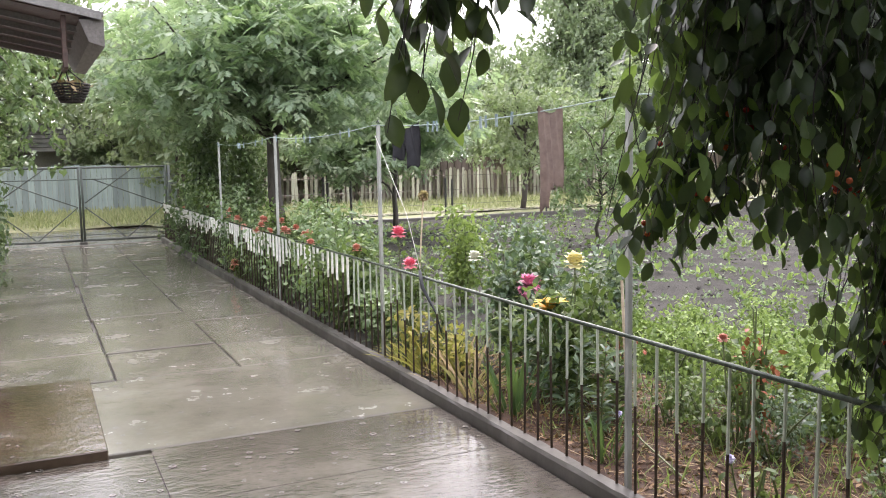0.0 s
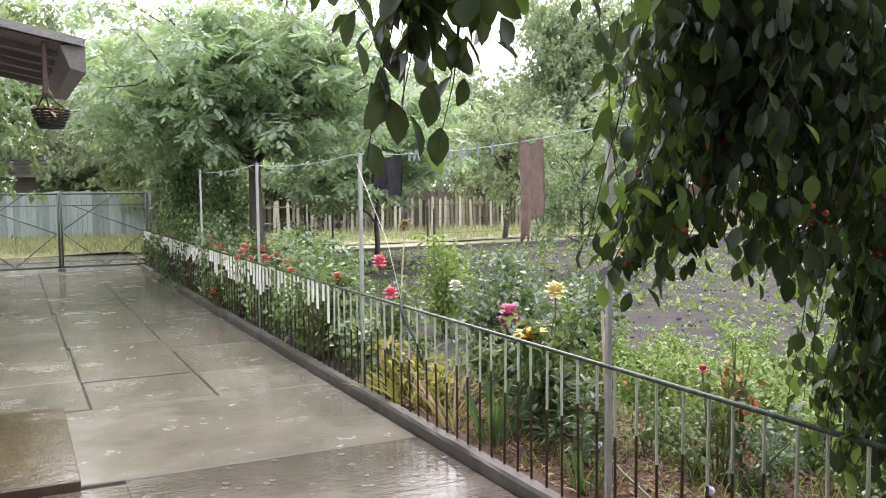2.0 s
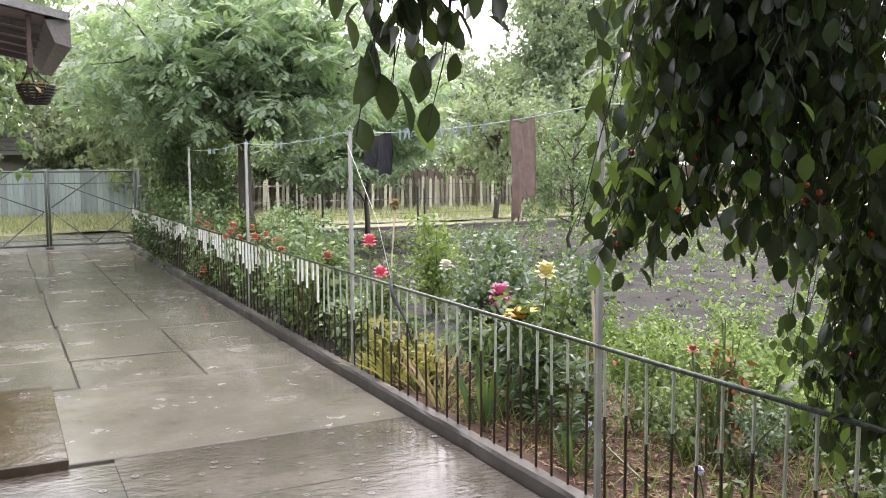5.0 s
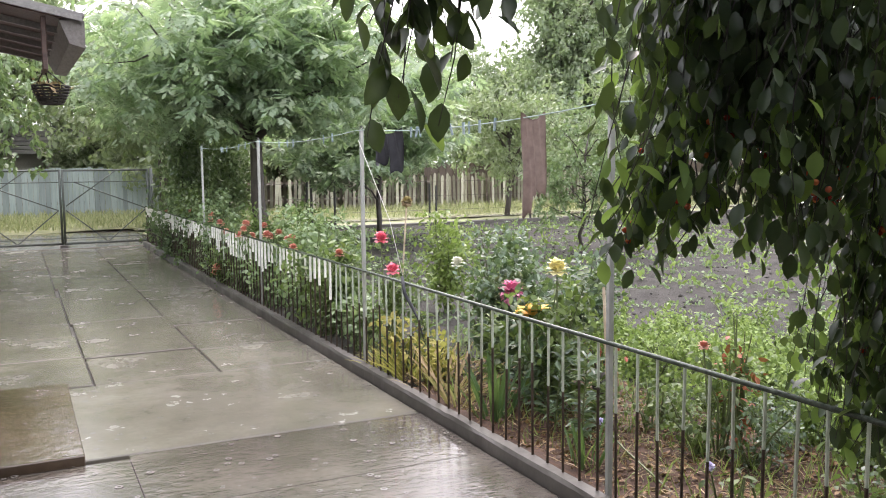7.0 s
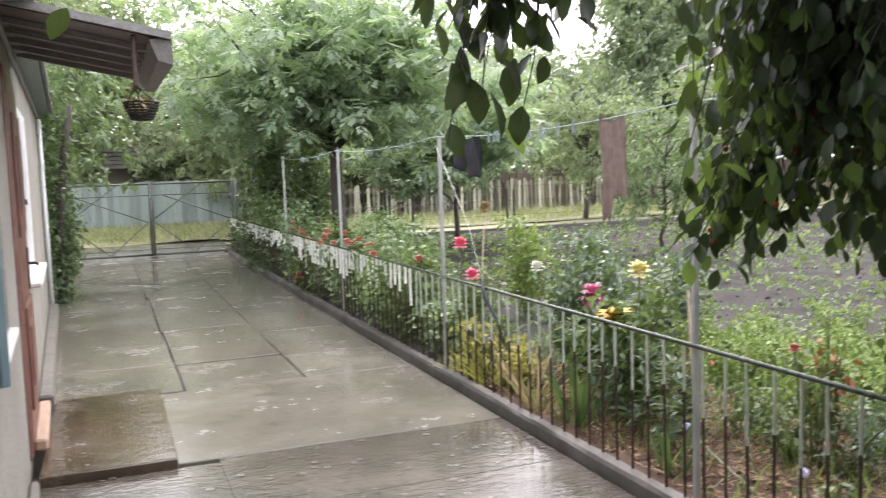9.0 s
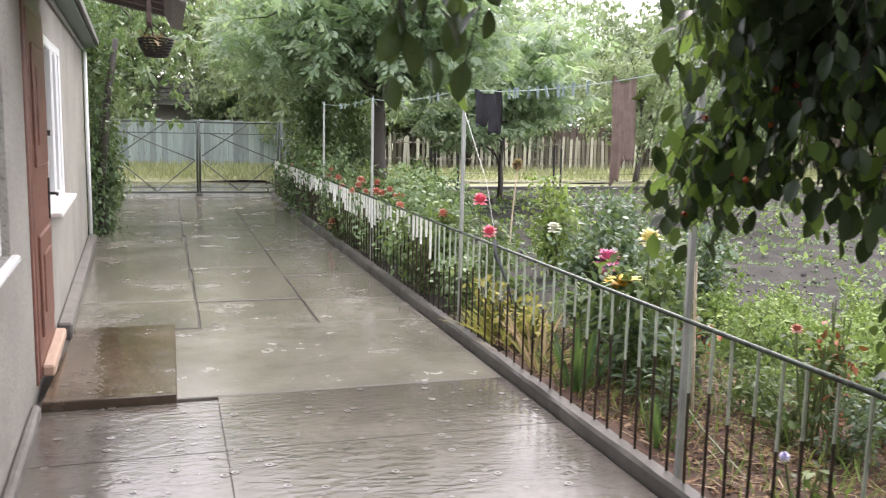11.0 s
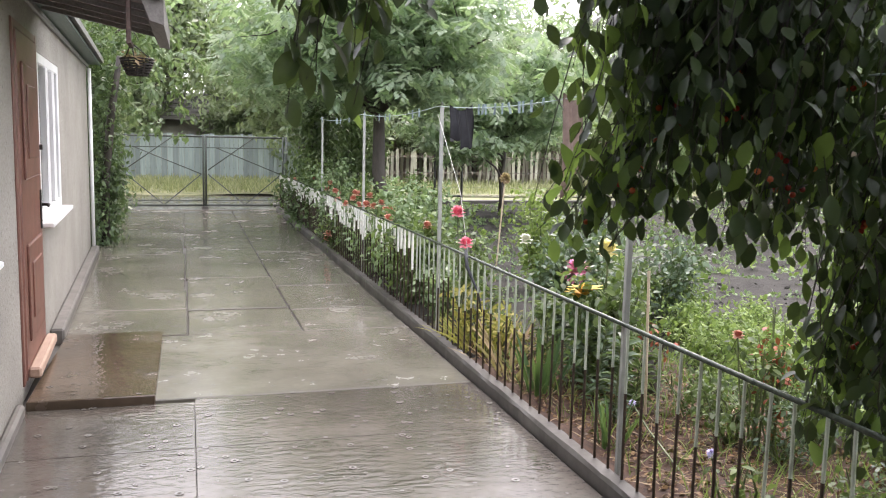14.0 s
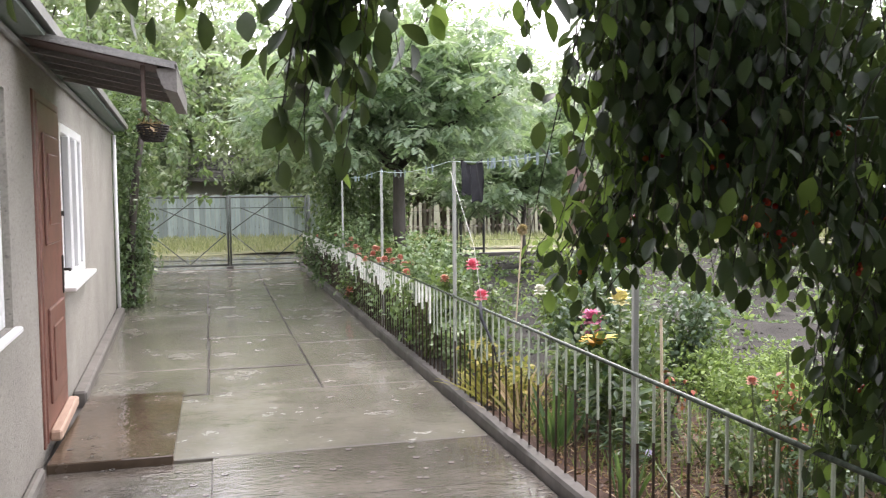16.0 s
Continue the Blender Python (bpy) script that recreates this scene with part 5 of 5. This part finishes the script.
BOUGHS = [[(2.7, 2.2, 2.4), (2.1, 2.4, 2.65), (1.6, 2.7, 2.55), (1.2, 3.0, 2.35)], [(2.7, 2.2, 2.4), (2.0, 2.2, 2.8), (1.2, 2.4, 2.75), (0.4, 2.7, 2.45), (-0.5, 2.75, 2.3)],
         [(2.7, 2.2, 2.4), (2.3, 2.6, 2.6), (2.0, 3.1, 2.4)], [(3.0, 2.1, 1.7), (2.5, 2.2, 2.0), (2.0, 2.4, 1.9)]]
for pts in BOUGHS:
    part("bough", tubes((pts, list(np.linspace(0.045, 0.012, len(pts)))), seg=7), M_BARK, cherry, smooth=True)


def floor_of(q):
    """How low the boughs hang, across the mass."""
    return float(np.interp(q, [0.3, 0.4, 0.6, 0.85, 1.2, 2.4], [1.45, 1.27, 1.3, 1.28, 1.2, 1.15]))


r = np.random.default_rng(77)
twigs, leaf_pos, leaf_ax = [], [], []


def hang(top, bottom, n, spread=0.05):
    """A drooping twig with alternate leaves; returns its points."""
    top, bottom = np.array(top), np.array(bottom)
    mid = (top + bottom) / 2 + np.array([*(r.normal(0, 0.07, 2)), 0.05])
    pts = [(1 - f) ** 2 * top + 2 * f * (1 - f) * mid + f * f * bottom for f in (0, 0.25, 0.5, 0.75, 1.0)]
    for k in range(n):
        f = (k + r.uniform(0, 1)) / n
        p = (1 - f) ** 2 * top + 2 * f * (1 - f) * mid + f * f * bottom
        a = r.uniform(0, 6.3)
        leaf_pos.append(p + r.normal(0, 0.022, 3))
        leaf_ax.append(np.array([math.cos(a) * 0.5, math.sin(a) * 0.5, -0.85]) + r.normal(0, 0.27, 3))
    return pts


for k in range(50):
    q = 0.57 + 1.7 * r.uniform(0, 1) ** 1.1
    d = r.uniform(2.2, 2.9)
    scale = d / 2.3
    low = 1.53 - (1.53 - floor_of(q)) * scale + (0.0 if k % 3 == 0 else r.exponential(0.22))
    p = C0 + CR * q * scale + CF * d
    for m in range(6 if q < 1.02 else 3):
        b = p + np.array([*r.normal(0, 0.1, 2), low + r.exponential(0.12)])
        twigs.append(hang(b + np.array([r.normal(0, 0.06) + 0.1, r.normal(0, 0.06) - 0.05, r.uniform(0.4, 0.8)]), b, 17))
for k in range(3):
    p = C0 + CR * (0.43 + 0.04 * k) + CF * 2.46
    for m in range(5):
        b = p + np.array([*r.normal(0, 0.05, 2), 1.24 + r.exponential(0.06)])
        twigs.append(hang(b + np.array([0.14 + r.normal(0, 0.03), -0.05, r.uniform(0.2, 0.3)]), b, 9))
for k in range(24):
    q = r.uniform(0.95, 1.36)
    d = r.uniform(2.8, 3.3)
    low = 0.52 + max(0.0, 1.05 - q) * 3.2 + (0.0 if k % 3 == 0 else r.uniform(0, 0.55))
    p = C0 + CR * q * d / 2.3 + CF * d
    for m in range(6):
        b = p + np.array([*r.normal(0, 0.1, 2), low + r.exponential(0.16)])
        twigs.append(hang(b + np.array([r.normal(0, 0.06) + 0.1, r.normal(0, 0.06) - 0.05, r.uniform(0.4, 0.8)]), b, 15))
for k in range(3):
    side, d = r.uniform(1.2, 1.8), r.uniform(1.7, 2.1)
    p = C0 + CR * side + CF * d
    low = 1.22 + r.uniform(0, 0.4)
    for m in range(6):
        b = p + np.array([*r.normal(0, 0.09, 2), low + r.exponential(0.14)])
        twigs.append(hang(b + np.array([r.normal(0, 0.06) + 0.1, r.normal(0, 0.06) - 0.05, r.uniform(0.4, 0.8)]), b, 15))
for k in range(54):
    q, d = r.uniform(0.6, 0.93), r.uniform(2.1, 3.0)
    p = C0 + CR * q * d / 2.3 + CF * d
    low = 1.5 + r.uniform(0, 0.4)
    for m in range(6):
        b = p + np.array([*r.normal(0, 0.11, 2), low + r.exponential(0.12)])
        twigs.append(hang(b + np.array([r.normal(0, 0.06) + 0.08, r.normal(0, 0.06) - 0.05, r.uniform(0.4, 0.7)]), b, 15))
# low boughs drooping over the fence
for k in range(7):
    p = np.array([r.uniform(2.0, 2.45), r.uniform(2.3, 3.0), 0.0])
    for m in range(5):
        b = p + np.array([*r.normal(0, 0.09, 2), 0.56 + r.exponential(0.2)])
        twigs.append(hang(b + np.array([r.normal(0, 0.06) + 0.1, r.normal(0, 0.06) - 0.05, r.uniform(0.4, 0.7)]), b, 15))
# the single bough end that hangs lowest over the path
twigs.append(hang((0.5, 2.7, 2.48), (0.45, 2.7, 1.95), 12))
for k in range(19):
    twigs.append(hang((0.48 + r.normal(0, 0.07), 2.72 + r.normal(0, 0.05), 2.1), (0.41 + r.normal(0, 0.075), 2.72 + r.normal(0, 0.08), 1.58 + 0.026 * k), 9))
for k in range(84):
    x = r.uniform(-0.7, 1.2) if k % 3 else r.uniform(0.5, 1.2)
    twigs.append(hang((x, 2.6 + r.normal(0, 0.15), 2.4), (x + r.normal(0, 0.06), 2.6 + r.normal(0, 0.15), (1.89 if x < 0.2 else 1.97) + abs(r.normal(0, 0.12))), 9))
# leafy twig ends that hang close over the path
for x, y, z in ((0.495, 1.869, 1.73), (0.57, 1.744, 1.735), (0.6, 1.73, 1.75), (0.756, 1.986, 1.78), (0.66, 1.85, 1.8), (0.136, 2.59, 1.86), (0.46, 2.69, 1.72), (0.627, 2.765, 1.76), (0.53, 2.72, 1.7), (0.34, 2.6, 1.85)):
    for m in range(2):
        twigs.append(hang((x + r.normal(0.05, 0.03), y + r.normal(0.03, 0.03), z + 0.44), (x + r.normal(0, 0.03), y + r.normal(0, 0.03), z + 0.085 + 0.05 * m), 7))
for q in twigs:
    part("twig", tubes((q, [0.0024, 0.0022, 0.0019, 0.0015, 0.001]), seg=5), M_TWIG, cherry)
# the upper crown, added above the view to shade the boughs
n = 2600
a, q = r.uniform(0, 6.3, n), np.sqrt(r.uniform(0, 1, n))
cen = np.stack([2.3 + 2.4 * q * np.cos(a), 2.5 + 1.6 * q * np.sin(a), 2.35 + 1.8 * r.uniform(0, 1, n) * np.sqrt(1.05 - q * q)], 1)
keep = (cen[:, 1] < 3.9) & ((cen[:, 1] > 1.85) | (cen[:, 2] > 2.75) | (cen[:, 0] > 2.7)) & ((cen[:, 0] > 1.3) | (cen[:, 2] > 3.1))
cen = cen[keep]
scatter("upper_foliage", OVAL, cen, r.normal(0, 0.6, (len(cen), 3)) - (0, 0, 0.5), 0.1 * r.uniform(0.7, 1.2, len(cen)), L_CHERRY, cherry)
leaf_pos, leaf_ax = np.array(leaf_pos), np.array(leaf_ax)
order = r.permutation(len(leaf_pos))
singles, rest = order[:260], order[260:]
# the lighter share stands for backlit leaves at the edge, top and low ends
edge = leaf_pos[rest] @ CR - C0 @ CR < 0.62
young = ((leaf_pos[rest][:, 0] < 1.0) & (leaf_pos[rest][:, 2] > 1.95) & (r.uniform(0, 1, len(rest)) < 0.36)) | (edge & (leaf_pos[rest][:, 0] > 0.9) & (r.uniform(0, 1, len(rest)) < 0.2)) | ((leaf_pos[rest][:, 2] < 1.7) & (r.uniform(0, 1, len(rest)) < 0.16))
big = np.where(leaf_pos[rest][:, 0] < 0.7, 0.086, 0.066)
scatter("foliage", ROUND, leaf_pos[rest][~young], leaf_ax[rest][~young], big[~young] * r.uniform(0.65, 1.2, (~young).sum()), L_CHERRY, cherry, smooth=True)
scatter("young_foliage", ROUND, leaf_pos[rest][young], leaf_ax[rest][young], 0.075 * r.uniform(0.6, 1.2, young.sum()), L_BACKLIT, cherry, "young yellow-green leaves, backlight painted into their colour", smooth=True)
leaf_mesh = bpy.data.meshes.new("leaf")
leaf_mesh.from_pydata([tuple(v) for v in ROUND[0]], [], ROUND[1])
leaf_mesh.polygons.foreach_set("use_smooth", [True] * len(leaf_mesh.polygons))
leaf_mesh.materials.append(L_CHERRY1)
# single leaves high over the path get the painted backlight too
light_mesh = leaf_mesh.copy()
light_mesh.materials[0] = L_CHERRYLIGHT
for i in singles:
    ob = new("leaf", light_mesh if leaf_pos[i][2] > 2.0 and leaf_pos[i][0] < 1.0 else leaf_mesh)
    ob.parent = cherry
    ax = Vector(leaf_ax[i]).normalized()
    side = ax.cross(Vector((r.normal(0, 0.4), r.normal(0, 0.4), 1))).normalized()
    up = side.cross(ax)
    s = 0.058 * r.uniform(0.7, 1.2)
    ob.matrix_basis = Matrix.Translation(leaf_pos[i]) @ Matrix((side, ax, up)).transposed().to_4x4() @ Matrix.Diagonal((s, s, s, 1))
bm = bmesh.new()
bmesh.ops.create_icosphere(bm, subdivisions=2, radius=0.009)
fruit = bpy.data.meshes.new("cherry")
bm.to_mesh(fruit)
bm.free()
fruit.materials.append(M_CHERRY)
fruit.polygons.foreach_set("use_smooth", [True] * len(fruit.polygons))
for k in range(75):
    t = twigs[int(r.integers(0, 300))]
    c = t[3]
    for m in range(int(r.integers(2, 5))):
        ob = new("cherry", fruit)
        ob.parent = cherry
        ob.matrix_basis = Matrix.Translation(c + r.normal(0, 0.018, 3) + (0, 0, -0.03))

# rain: small water rings on the path
M_WATER = Mat("rain_water", 0.04, spec=0.8)
M_WATER.color((0.17, 0.162, 0.147))
M_WATER = M_WATER.m
k = 10
turn = [(math.cos(2 * math.pi * i / k), math.sin(2 * math.pi * i / k)) for i in range(k)]
ripple = (np.array([(q * c, q * d, h) for q, h in ((0.45, 0.0), (0.7, 0.06), (1.0, 0.0)) for c, d in turn]),
          [(j * k + i, (j + 1) * k + i, (j + 1) * k + (i + 1) % k, j * k + (i + 1) % k) for j in range(2) for i in range(k)])
n = 1500
pos = np.stack([r.uniform(-0.7, 1.8, n), 1.6 + 13 * r.uniform(0, 1, n) ** 1.6, np.full(n, 0.0035)], 1)
on_step = (pos[:, 0] < -0.08) & (pos[:, 1] > 5.75) & (pos[:, 1] < 7.46)
pos[on_step, 2] = 0.052
ang = r.uniform(0, 6.3, n)
splash = scatter("rain_splashes", ripple, pos, np.stack([np.cos(ang), np.sin(ang), np.zeros(n)], 1), 0.004 + 0.017 * r.uniform(0, 1, n) ** 2, M_WATER, normal=np.tile((0, 0, 1.0), (n, 1)), smooth=True)
tagged(splash, "small rings of rain spreading on the wet slabs", "rain drops", kind="stuff")
